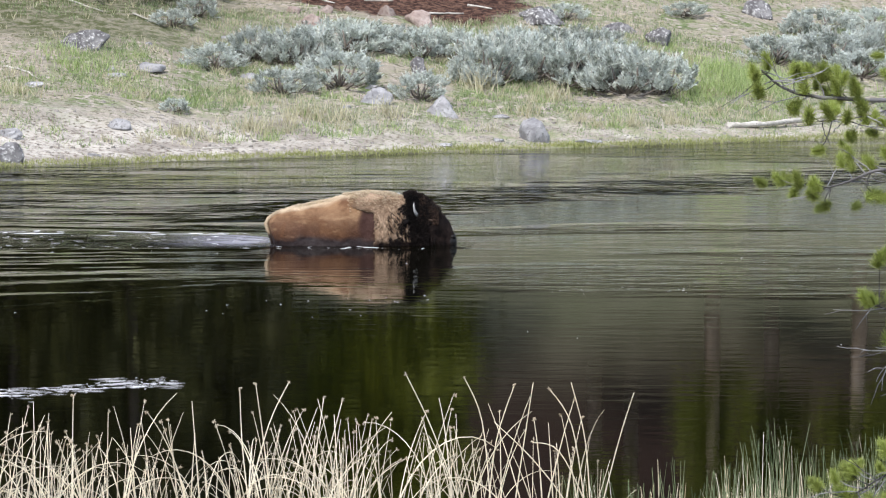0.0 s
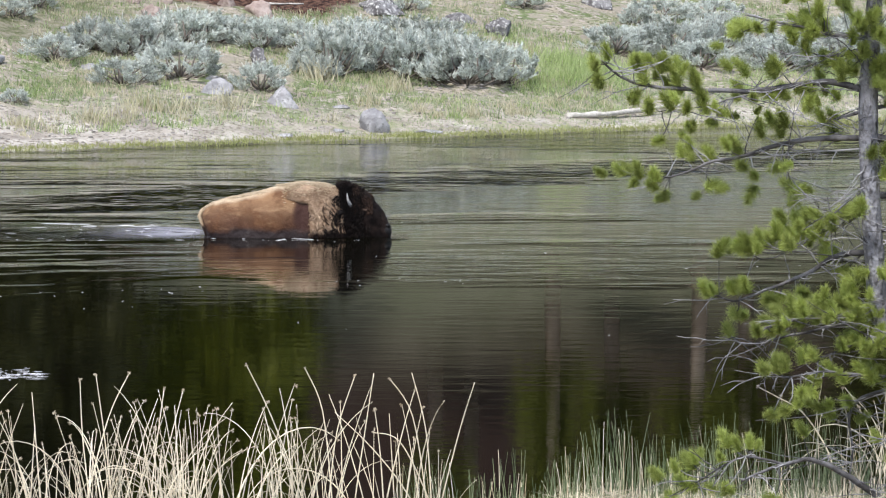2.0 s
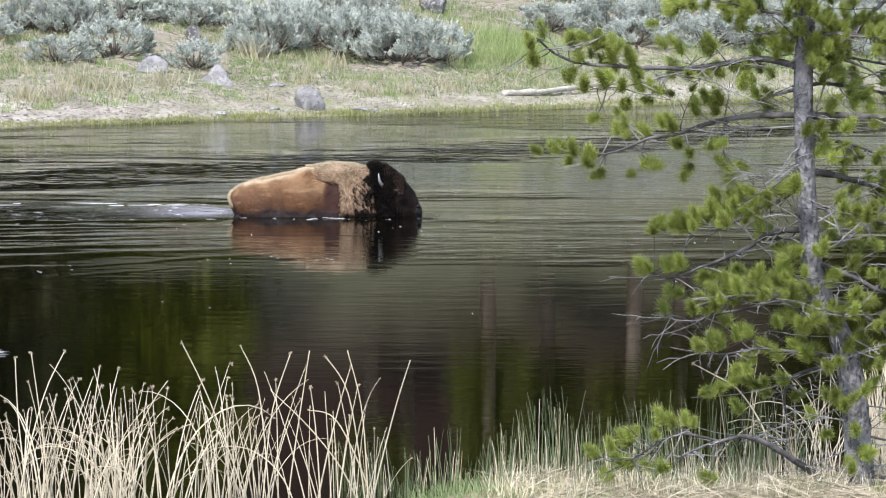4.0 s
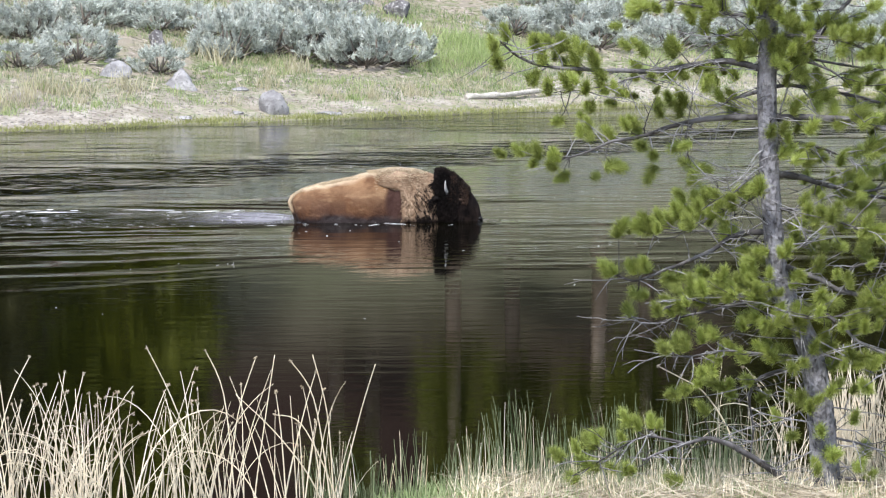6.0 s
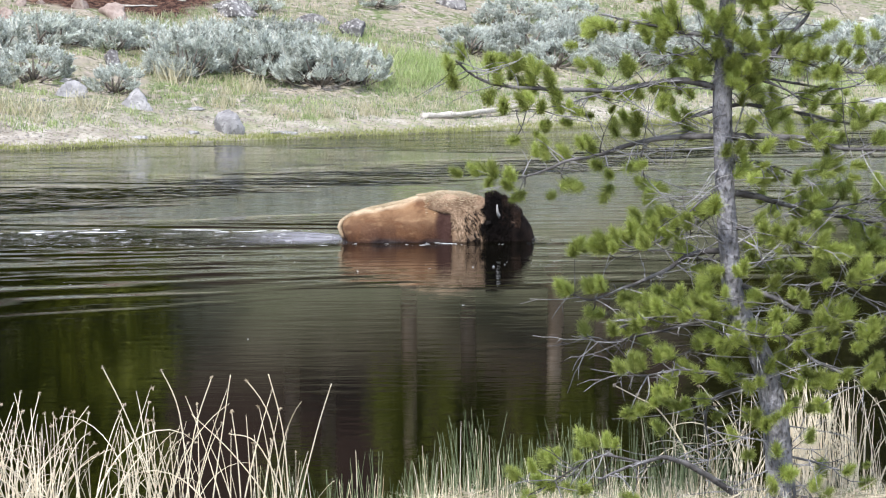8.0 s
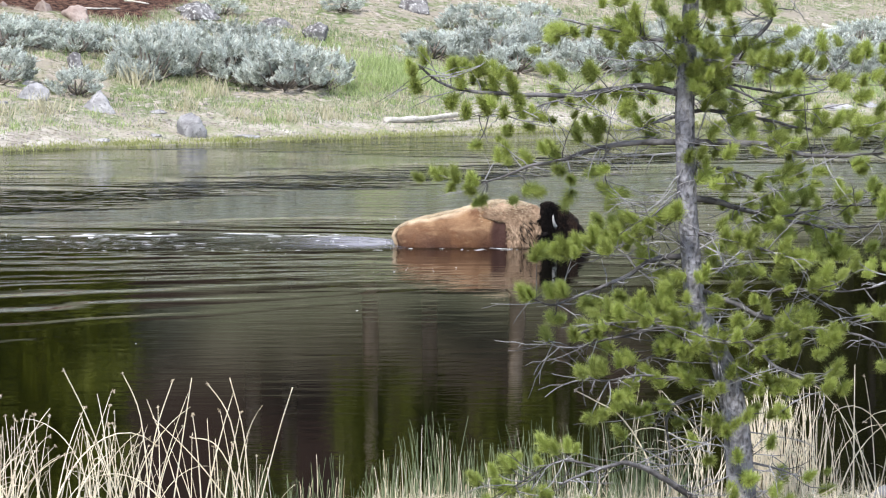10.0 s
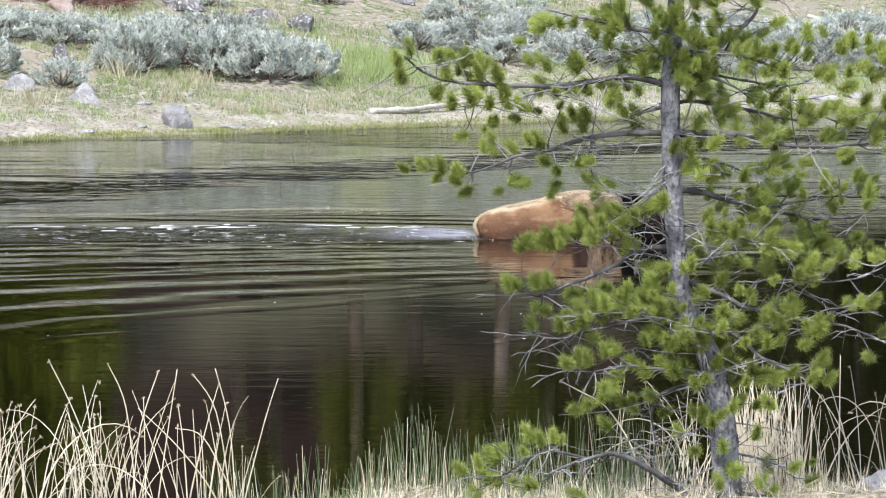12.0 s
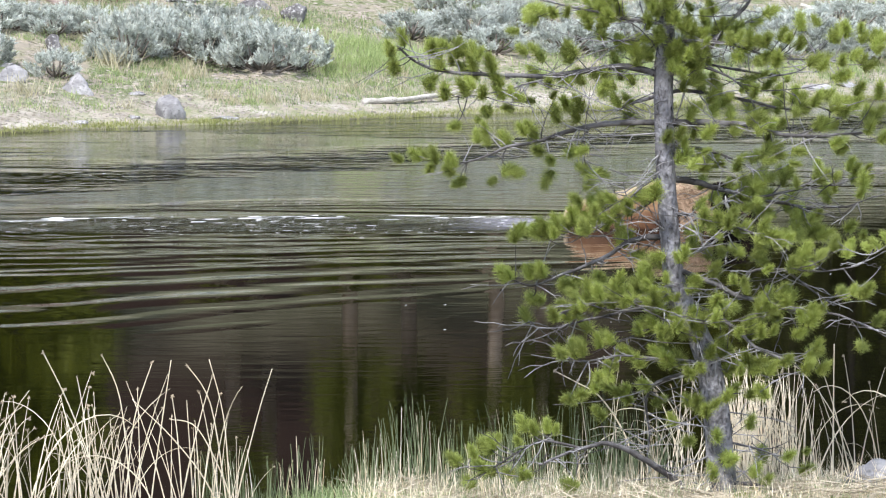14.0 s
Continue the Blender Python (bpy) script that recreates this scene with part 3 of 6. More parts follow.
grass_stuff("meadow_grass", bank_spots(7000, 2.0, 20, 9, 0.12, 0.14, 0.018, 0.55), M_GRASS, "short green grass tufts scattered over the slope")
grass_stuff("green_tussocks", [(x, y, 46, 0.13, 0.17 * rng.uniform(0.6, 1.3), 0.018) for x, y, *_ in bank_spots(330, 1.8, 11, 1, 0.1, 0.1, 0.02, 0.4)], M_FRESH, "fresh green grass tussocks on the uneven slope")
grass_stuff("dry_grass", bank_spots(1900, 2.0, 20, 9, 0.10, 0.20, 0.017, 0.55)
            + [(x, y, 80, 0.22, h * 1.15, 0.026) for x, y, h in ((-2.97, 109.05, 0.5), (-4.0, 107.2, 0.42), (-1.15, 109.8, 0.4), (0.84, 114.2, 0.55), (2.43, 113.85, 0.45), (-2.24, 109.1, 0.4), (-9.08, 107.9, 0.36), (1.83, 112.0, 0.34), (-5.4, 106.5, 0.25), (-3.4, 108.0, 0.4))]
            + [(x, y, 34, 0.09, 0.26 * rng.uniform(0.6, 1.3), 0.020) for x, y, *_ in bank_spots(120, 1.6, 9.5, 1, 0.1, 0.1, 0.02, 0.3)],
            M_DRYGRASS, "straw-coloured bunch grass on the sandy bank")
grass_stuff("tall_green_grass", [(x + rng.uniform(-0.6, 0.6), y + rng.uniform(-0.8, 0.8), 40, 0.25, 0.36, 0.016) for x, y in ((6.51, 117.55), (5.74, 116.0), (6.3, 116.6), (7.0, 117.3), (7.6, 119.2), (7.31, 116.6), (6.9, 119), (6.2, 119.2), (7.9, 118), (-8.0, 112), (11, 119), (13, 119.5), (15, 121), (17, 121.8), (19, 122.6)) for _ in range(9)], M_FRESH, "tall bright green grass between the sagebrush")
grass_stuff("shore_turf", [(x, shore(x) + rng.uniform(0.6, 4.5), 8, 0.14, rng.uniform(0.05, 0.11), 0.016) for x in [3.0 + 20 * rng.random() - 6 * rng.random() for _ in range(1500)]], M_GRASS, "thin low turf growing over the earthy shore")
fringe = []
for i in range(2300):
    fx = -13 + 37 * i / 2300
    patchy = 0.5 + 0.5 * noise.noise((fx * 0.9, 1, 0))
    fringe.append((fx, shore(fx) + rng.uniform(-0.25, 0.7), 6 + int(9 * patchy), 0.10, 0.06 + 0.08 * patchy, 0.018))
grass_stuff("shore_sedge", fringe, M_FRINGE, "yellow-green sedge fringe along the waterline")


# ---- conifers of the wood above the far bank ----
def conifer_meshes(seed, height, low, spread, needles, bark, girth=0.17, limbs=6):
    r = random.Random(seed)
    tv, tf, cv, cf = [], [], [], []
    bow = r.uniform(-0.2, 0.2)
    tube(tv, tf, [(0, 0, -0.4), (bow, 0, height * 0.4), (0, 0, height)], [girth, girth * 0.75, 0.02], 7)
    z = low
    while z < height:
        f = (z - low) / (height - low)
        reach = spread * (1 - f) ** 0.8 + 0.15
        for k in range(limbs):
            a = r.uniform(0, 6.283)
            ln = reach * r.uniform(0.6, 1.1)
            for j in range(12):
                q = r.uniform(0.03, 1)
                c = Vector((math.cos(a) * ln * q, math.sin(a) * ln * q, z - 0.25 * ln * q + r.uniform(-0.12, 0.12)))
                blade(cv, cf, c, (math.cos(a) + r.gauss(0, .6), math.sin(a) + r.gauss(0, .6), r.gauss(-0.1, .4)), r.uniform(0.3, 0.6), r.uniform(0.12, 0.28), 0.2)
        z += 0.3
    return raw_mesh("conifer_trunk", tv, tf, [bark], True), raw_mesh("conifer_crown", cv, cf, [needles])


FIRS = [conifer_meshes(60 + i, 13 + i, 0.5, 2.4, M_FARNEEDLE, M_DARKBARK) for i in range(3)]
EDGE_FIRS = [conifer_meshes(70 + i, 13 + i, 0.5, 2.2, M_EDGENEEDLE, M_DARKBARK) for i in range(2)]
PINES = [conifer_meshes(80 + i, 14 + i, 2.5 + 1.3 * i, 1.15, M_PINECROWN, M_FARBARK, 0.26, 7) for i in range(3)]


def place_conifer(x, y, kinds, label, size=1.0, lean=0.0):
    trunk, crown = rng.choice(kinds)
    c = empty("conifer", pose(x, y, ground_z(x, y), 0, rng.uniform(-lean, lean), rng.uniform(0, 360)))
    grown = Matrix.Scale(size, 4)
    part("trunk", trunk, c, "", grown)
    part("crown", crown, c, "", grown)
    tagged(c, label, "tree", "conifers above the far bank")


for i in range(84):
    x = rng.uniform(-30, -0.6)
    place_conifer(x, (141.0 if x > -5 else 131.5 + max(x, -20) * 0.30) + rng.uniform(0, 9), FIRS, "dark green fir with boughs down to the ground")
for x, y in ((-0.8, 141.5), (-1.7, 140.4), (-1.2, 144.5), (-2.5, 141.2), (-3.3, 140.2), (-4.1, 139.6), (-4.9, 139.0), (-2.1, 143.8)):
    place_conifer(x, y, EDGE_FIRS, "fir at the edge of the wood with sunlit olive green put into its needles")
for i in range(16):
    x = -5.6 - 1.1 * i + rng.uniform(-0.3, 0.3)
    place_conifer(x, shore(x) + 18.6 + rng.uniform(0, 3.0), FIRS, "dark green fir at the top of the slope")
for k, (x, y) in enumerate(((8.25, 154.5), (12.6, 152), (4.9, 163), (6.2, 166), (10.4, 160), (14.5, 158), (16.2, 163), (18.5, 157), (21, 160), (24, 162), (27, 159))):
    place_conifer(x, y, [PINES[(0, 1, 0, 2, 0)[k % 5]]], "tall conifer with a bare pale brown trunk", lean=4.0)
for i in range(18):
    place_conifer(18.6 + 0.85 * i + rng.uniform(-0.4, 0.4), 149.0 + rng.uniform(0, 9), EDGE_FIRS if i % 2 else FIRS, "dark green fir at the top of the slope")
for i in range(150):
    x = rng.uniform(-50, 60)
    place_conifer(x, rng.uniform(176, 206), FIRS if i % 4 or x < 2 else PINES, "dark conifer standing in the wood", rng.uniform(1.4, 1.9))


def spline(pts, per=5):
    v = [Vector(p) for p in pts]
    out = []
    for i in range(len(v) - 1):
        a, b, c, d = v[max(i - 1, 0)], v[i], v[i + 1], v[min(i + 2, len(v) - 1)]
        for k in range(per):
            t = k / per
            out.append(0.5 * (2 * b + (c - a) * t + (2 * a - 5 * b + 4 * c - d) * t * t + (3 * b - a - 3 * c + d) * t ** 3))
    return out + [v[-1]]


# ---- the near bank: bulrushes, reeds, straw ----
def stem(verts, faces, x, y, z, h, lean, r0, bend=0.0, turn=None):
    """A bulrush stem that leans, and arches over by bend radians towards its tip; returns the tip."""
    a = rng.uniform(0, 6.283) if turn is None else turn
    d = Vector((math.cos(a), math.sin(a) * 0.6, 0))
    n = 13 if bend > 0.6 else 6
    p, pts = Vector((x, y, z)), []
    for i in range(n):
        pts.append(tuple(p))
        tilt = lean + bend * ((i + 0.5) / n) ** 1.7
        p = p + (d * math.sin(tilt) + Vector((0, 0, math.cos(tilt)))) * h / (n - 1)
    tube(verts, faces, pts, [r0 * (1 - 0.72 * (i / (n - 1)) ** 1.5) for i in range(n)], 4)
    return Vector(pts[-1])


def seed_mesh(tip, down):
    """A ragged drooping bunch of small spikelets at a stem's tip."""
    bm = bmesh.new()
    bmesh.ops.create_icosphere(bm, subdivisions=2, radius=1.0)
    for v in bm.verts:
        k = rng.choice((0.2, 0.25, 0.35, 1.0))
        v.co = tip + v.co * k * 0.021 * rng.uniform(0.7, 1.2) + down * 0.006
    return mesh_of("seed_head", bm, M_SEED)


def stem_kind(h, lean, bend, seeds):
    verts, faces = [], []
    tip = stem(verts, faces, 0, 0, -0.1, h, lean, rng.uniform(0.0045, 0.0078), bend, 0.0)
    head = seed_mesh(tip, Vector((1, 0, -bend * 0.5))) if seeds else None
    return raw_mesh("stem", verts, faces, [M_REED], True), head


STEMS = []
for i in range(36):
    bent = i / 36
    if bent < 0.45:
        lean, bend = rng.uniform(0.0, 0.3), rng.uniform(0.0, 0.35)
    elif bent < 0.75:
        lean, bend = rng.uniform(0.05, 0.3), rng.uniform(0.6, 1.3)
    else:
        lean, bend = rng.uniform(0.05, 0.3), rng.uniform(1.4, 2.4)
    STEMS.append(stem_kind(rng.uniform(0.85, 1.25) + 0.12 * bend, lean, bend, i % 5 < 3))


def bulrush_clump(cx, cy, count, spread, hmin, hmax, kinds=36, seeded=True):
    clump = empty("bulrush_clump", pose(cx, cy, 0))
    for _ in range(count):
        shape, seeds = rng.choice(STEMS[:kinds])
        s = rng.uniform(hmin, hmax) * rng.choice((0.6, 0.75, 0.9, 1, 1))
        m = pose(rng.gauss(0, spread), rng.gauss(0, 0.25), 0, 0, 0, rng.uniform(0, 360)) @ Matrix.Diagonal((s, s, s, 1))
        ob = part("stem", shape, clump, "", m)
        if seeds and seeded:
            part("seed_head", seeds, ob, "small brown seed head")
    tagged(clump, "clump of dead pale straw-coloured bulrush stems in shallow water", "reeds", "bulrush clumps")


for i in range(15):
    cx = -4.3 + 5.5 * i / 14
    bulrush_clump(cx + rng.uniform(-0.1, 0.1), 42.6 + rng.uniform(-0.4, 0.5), (22, 46, 36, 48, 24, 38)[i % 6] if i < 12 else 10, 0.16, 0.82, (1.32, 1.15, 1.28, 1.2)[i % 4])
for cx, cy, k, sp, h0, h1 in ((5.98, 45.6, 46, 0.07, 0.75, 1.05), (6.15, 45.7, 56, 0.09, 0.75, 1.1), (6.36, 45.6, 44, 0.10, 0.7, 1.05), (6.6, 45.5, 14, 0.12, 0.65, 0.95), (5.5, 45.5, 20, 0.09, 0.7, 1.0), (6.85, 44.6, 13, 0.15, 0.8, 1.2), (7.2, 44.4, 10, 0.2, 0.9, 1.3), (4.5, 43.9, 10, 0.25, 0.8, 1.1), (5.0, 43.8, 14, 0.16, 0.8, 1.1), (7.7, 44.0, 12, 0.3, 0.9, 1.3)):
    bulrush_clump(cx, cy, k, sp, h0, h1, 16 if k > 35 else 36, k < 30)


# tall stems that stand out of the clumps: foot, middle and tip along the bank
TALL = [
    (0.41, 0.26, 0.33, 1.04, 0.18, 1.41), (0.60, 0.26, 0.68, 0.84, 0.76, 1.38), (0.38, 0.26, 0.45, 0.87, 0.60, 1.34),
    (1.25, 0.26, 1.20, 0.89, 1.08, 1.38), (1.21, 0.26, 1.09, 1.00, 0.90, 1.32), (1.33, 0.24, 1.49, 0.90, 1.61, 1.30),
    (1.05, 0.33, 0.76, 0.72, 0.43, 1.05), (1.21, 0.33, 0.98, 0.79, 0.76, 0.87), (0.84, 0.33, 0.81, 0.74, 0.77, 1.05),
    (0.17, 0.26, -0.10, 0.99, -0.31, 1.43), (-1.09, 0.27, -0.96, 0.80, -0.85, 1.22), (-1.12, 0.34, -1.07, 0.80, -1.01, 1.23),
    (-1.65, 0.35, -1.48, 0.99, -1.31, 1.35), (-1.65, 0.35, -1.70, 0.85, -1.72, 1.31), (-1.46, 0.35, -1.52, 0.90, -1.58, 1.36),
]


def tall_bulrushes():
    clump = empty("bulrush_clump", pose(0.3, 42.6, 0))
    for x0, z0, x1, z1, x2, z2 in TALL:
        k = (z0 + 0.12) / (z1 - z0)
        pts = [Vector((x0 - (x1 - x0) * k * 0.6, 0, -0.12)), Vector((x0, 0, z0)), Vector((x1, 0, z1)), Vector((x2, 0, z2))]
        sway = rng.uniform(-0.25, 0.25)
        line = [q + Vector((-0.3, sway * (q.z - 0.5), 0)) for q in spline(pts, 5)]
        verts, faces = [], []
        tube(verts, faces, [tuple(q) for q in line], [0.0078 - 0.0003 * i for i in range(len(line))], 5)
        ob = part("stem", raw_mesh("stem", verts, faces, [M_REED], True), clump)
        if rng.random() < 0.75:
            part("seed_head", seed_mesh(line[-1], (line[-1] - line[-2]).normalized()), ob, "small brown seed head")
    tagged(clump, "tall dead pale bulrush stems rising from the water's edge", "reeds", "bulrush clumps")


tall_bulrushes()


def green_reeds(x0, x1, y0, y1, count, label, h0, h1):
    verts, faces, shade = [], [], []
    for _ in range(count):
        x, y = rng.uniform(x0, x1), rng.uniform(y0, y1)
        crowd = 0.66 + 0.28 * noise.noise((x * 1.9, 4.0, 0))
        stem(verts, faces, x, y, max(ground_z(x, y), -0.15) - 0.03, (h0 + (h1 - h0) * rng.random() ** 1.4) * crowd, rng.uniform(0, 0.14), rng.uniform(0.003, 0.0055), rng.uniform(0, 0.3))
        shade += [1 if rng.random() < 0.14 else 0] * (len(faces) - len(shade))
    ob = new("green_reeds", raw_mesh("green_reeds", verts, faces, [M_GREENREED, M_REED], True, shade))
    tagged(ob, label, "reeds", kind="stuff")


green_reeds(1.0, 2.4, 42.9, 44.4, 200, "fresh green bulrush shoots at the water's edge", 0.35, 1.0)
green_reeds(2.4, 3.6, 42.7, 44.6, 320, "fresh green bulrush shoots at the water's edge", 0.4, 1.25)
green_reeds(3.6, 5.2, 42.7, 44.6, 400, "fresh green bulrush shoots behind the pine", 0.4, 1.4)
green_reeds(5.2, 8.0, 43.2, 44.2, 90, "sparse green bulrush shoots beside dry stems", 0.2, 0.5)


def straw_mat():
    verts, faces = [], []
    for _ in range(9500):
        x = 2.5 + 6.0 * rng.random() ** 0.9
        y = near_edge(x) - rng.uniform(0.3, 3.2)
        z = ground_z(x, y) + rng.uniform(0, 0.05 + 0.16 * smooth01(-0.1, 0.5, noise.noise((x * 1.3, y * 1.3, 6))))
        a = rng.uniform(0, 6.283)
        blade(verts, faces, (x, y, z), (math.cos(a), math.sin(a), rng.gauss(0.07, 0.2)), rng.uniform(0.1, 0.5) * rng.choice((0.5, 1, 1.3)), rng.uniform(0.005, 0.012), 0.3)
    ob = new("straw_litter", raw_mesh("straw_litter", verts, faces, [M_STRAW]))
    tagged(ob, "matted pale straw of dead reeds covering the near bank", "straw", kind="stuff")
    stubble = []
    for _ in range(600):
        x = rng.uniform(2.4, 8)
        stubble.append((x, near_edge(x) - rng.uniform(-0.1, 2.4), 7, 0.09, rng.uniform(0.12, 0.42), 0.008))
    grass_stuff("straw_stubble", stubble, M_REED, "upright dry straw stubble on the near bank", "straw")
    spots = [(rng.uniform(1.6, 8), 0, 8, 0.1, 0.22, 0.010) for _ in range(560)]
    spots = [(x, near_edge(x) - rng.uniform(0.1, 2.5), k, s, h, w) for x, _, k, s, h, w in spots]
    grass_stuff("bank_grass", spots, M_GRASS, "short green grass growing through the straw")


straw_mat()
verts, faces = [], []
tube(verts, faces, [tuple(p) for p in spline([(4.78, 43.20, 0.0), (4.73, 43.20, 0.45), (4.64, 43.20, 0.70), (4.45, 43.20, 0.97), (4.25, 43.20, 1.09), (4.08, 43.20, 1.18)], 4)], [0.0096 - 0.00028 * i for i in range(21)], 5)
stalk = new("bulrush_stalk", raw_mesh("bulrush_stalk", verts, faces, [M_REED], True))
part("seed_head", seed_mesh(Vector((4.08, 43.20, 1.18)), Vector((-1, 0, 0.3))), stalk, "small pale seed head")
tagged(stalk, "single dead bulrush stalk arching over green reeds", "reed")
ob = new("rock", rock_mesh("rock", 0.72, 0.40, 0.34, 4.2, M_ROCK))
ob.matrix_basis = pose(6.76, 42.9, 0.19)
tagged(ob, "pale grey rock beside dry reeds on the near bank", "rock")


# ---- the pine ----
def needle_tuft(seed):
    """A rounded brush of fine needles at the end of a shoot, along +z."""
    r = random.Random(seed)
    verts, faces = [], []
    for i in range(880):
        f = r.uniform(0, 1)
        inner = i % 5 < 2
        a = r.uniform(0, 6.283)
        tilt = radians(r.uniform(15, 100) if f < 0.75 else r.uniform(0, 75)) * (1 - 0.25 * f)
        d = Vector((math.sin(tilt) * math.cos(a), math.sin(tilt) * math.sin(a), math.cos(tilt)))
        side = d.cross(Vector((r.gauss(0, 1), r.gauss(0, 1), r.gauss(0, 1)))).normalized()
        blade(verts, faces, (0, 0, -0.075 + 0.09 * f), d, r.uniform(0.03, 0.06) if inner else r.uniform(0.06, 0.092), 0.0042 if inner else 0.0027, 0.12, side, 2)
    return raw_mesh("needle_tuft", verts, faces, [M_NEEDLE])


TUFTS = [needle_tuft(200 + i) for i in range(5)]


def add_trunk(tree, pts, radii):
    line = spline(pts, 6)
    n = len(line)
    rad = []
    for i in range(n):
        f = i / (n - 1) * (len(radii) - 1)
        k = min(int(f), len(radii) - 2)
        rad.append((radii[k] * (1 - f + k) + radii[k + 1] * (f - k)) * (1 + 0.06 * noise.noise((i * 0.9, 0, 0))))
    verts, faces = [], []
    tube(verts, faces, [tuple(p) for p in line], rad, 14)
    out = []
    for v in verts:
        q = Vector(v)
        out.append(tuple(q + 0.007 * noise.noise_vector(Vector((q.x * 25, q.y * 25, q.z * 6)))))
    part("trunk", raw_mesh("trunk", out, faces, [M_BARK], True), tree, "slender grey scaly trunk")


def add_limb(tree, pts, r0, tufts):
    line = spline(pts, 5)
    n = len(line)
    line = [p + 0.012 * noise.noise_vector(p * 6) * min(i, 4) / 4 for i, p in enumerate(line)]
    verts, faces = [], []
    tube(verts, faces, [tuple(p) for p in line], [max(r0 * 1.2 * (1 - 0.75 * i / (n - 1)), 0.004) for i in range(n)], 6)
    ends = []
    tint = [0] * len(faces)
    for t in tufts:
        t = Vector(t)
        k = min(range(n), key=lambda i: (line[i] - t).length + 0.02 * (n - i) / n)
        k = max(k - 2, 0)
        a = line[k]
        sag = Vector((rng.gauss(0, 0.02), rng.gauss(0, 0.02), -0.2 * (t - a).length * rng.uniform(0, 1)))
        mid = a.lerp(t, 0.55) + sag
        tube(verts, faces, [tuple(a), tuple(a.lerp(mid, 0.5) + sag * 0.3), tuple(mid), tuple(t)], [0.006, 0.005, 0.0042, 0.003], 5)
        tint += [1 if rng.random() < 0.4 else 0] * (len(faces) - len(tint))
        ends.append((t, (t - mid).normalized()))
    # bare dead twigs, forked
    for _ in range(max(3, int(n * 0.8))):
        k = rng.randrange(1, n)
        a = line[k]
        d = Vector((rng.gauss(0, 1), rng.gauss(0, 0.8), rng.gauss(-0.1, 0.4))).normalized()
        ln = rng.uniform(0.15, 0.6)
        curl = Vector((rng.gauss(0, 0.4), rng.gauss(0, 0.4), rng.uniform(-0.5, 0.6)))
        arc = [a + d * ln * q + curl * ln * q * q * 0.6 + 0.012 * noise.noise_vector(a * 9 + Vector((q * 7, 0, 0))) for q in (0, 0.17, 0.34, 0.5, 0.67, 0.84, 1)]
        tube(verts, faces, [tuple(q) for q in arc], [0.0058, 0.0052, 0.0046, 0.004, 0.0034, 0.0026, 0.0015], 4)
        b = arc[3]
        g = d.lerp(Vector((rng.gauss(0, 1), rng.gauss(0, 1), rng.gauss(0, 0.5))), 0.5) * ln * 0.45
        tube(verts, faces, [tuple(b), tuple(b + g * 0.5 + Vector((0, 0, 0.02))), tuple(b + g)], [0.0036, 0.003, 0.0015], 4)
        tint += [1 if rng.random() < 0.7 else 0] * (len(faces) - len(tint))
    limb = part("limb", raw_mesh("limb", verts, faces, [M_TWIG, M_DEADTWIG], True, tint), tree)
    for t, d in ends:
        d = (d + Vector((0, 0, 0.8)) + 0.25 * Vector((rng.gauss(0, 1), rng.gauss(0, 1), rng.gauss(0, 1)))).normalized()
        s = rng.uniform(1.0, 1.4)
        part("needle_tuft", rng.choice(TUFTS), limb, "", Matrix.LocRotScale(t, d.to_track_quat("Z", "Y"), (s, s, s)))
        for chance, reach in ((0.85 if t.z > 1.75 else 0.45, 0.08), (0.35 if t.z > 1.75 else 0.1, 0.11), (0.4 if 1.8 < t.z < 2.9 and t.x > -1.2 else 0.0, 0.15)):
            if rng.random() < chance:
                q = t + Vector((rng.gauss(0, reach), rng.gauss(0, reach), rng.gauss(-0.02, 0.05)))
                k = s * rng.uniform(0.65, 0.95)
                part("needle_tuft", rng.choice(TUFTS), limb, "", Matrix.LocRotScale(q, (d + Vector((rng.gauss(0, .4), rng.gauss(0, .4), 0))).to_track_quat("Z", "Y"), (k, k, k)))


def add_dead_twigs(tree, spots, reach):
    """Bare grey dead twigs that leave the trunk and curl, forking twice."""
    for x, z in spots:
        for side in (-1, 1):
            verts, faces = [], []
            a = Vector((x, 0, z))
            u = rng.uniform(-0.9, 0.9)
            d = Vector((side * math.cos(u), math.sin(u) - 0.2, rng.gauss(-0.05, 0.35))).normalized()
            ln = reach * rng.uniform(0.4, 1.0)
            curl = Vector((rng.gauss(0, 0.3), rng.gauss(0, 0.3), rng.uniform(-0.5, 0.5)))
            arc = [a + d * ln * q + curl * ln * q * q * 0.7 + 0.015 * noise.noise_vector(a * 9 + Vector((q * 6, side, 0))) for q in (0, 0.2, 0.4, 0.6, 0.8, 1)]
            tube(verts, faces, [tuple(q) for q in arc], [0.0085, 0.0072, 0.006, 0.005, 0.0036, 0.002], 5)
            for b in (arc[2], arc[4]):
                g = d.lerp(Vector((rng.gauss(0, 1), rng.gauss(0, 1), rng.gauss(0, 0.7))), 0.55) * ln * 0.4
                tube(verts, faces, [tuple(b), tuple(b + g * 0.5 + Vector((0, 0, 0.02))), tuple(b + g)], [0.005, 0.004, 0.0018], 4)
            part("dead_twig", raw_mesh("dead_twig", verts, faces, [M_DEADTWIG], True), tree, "bare curled grey dead twig")


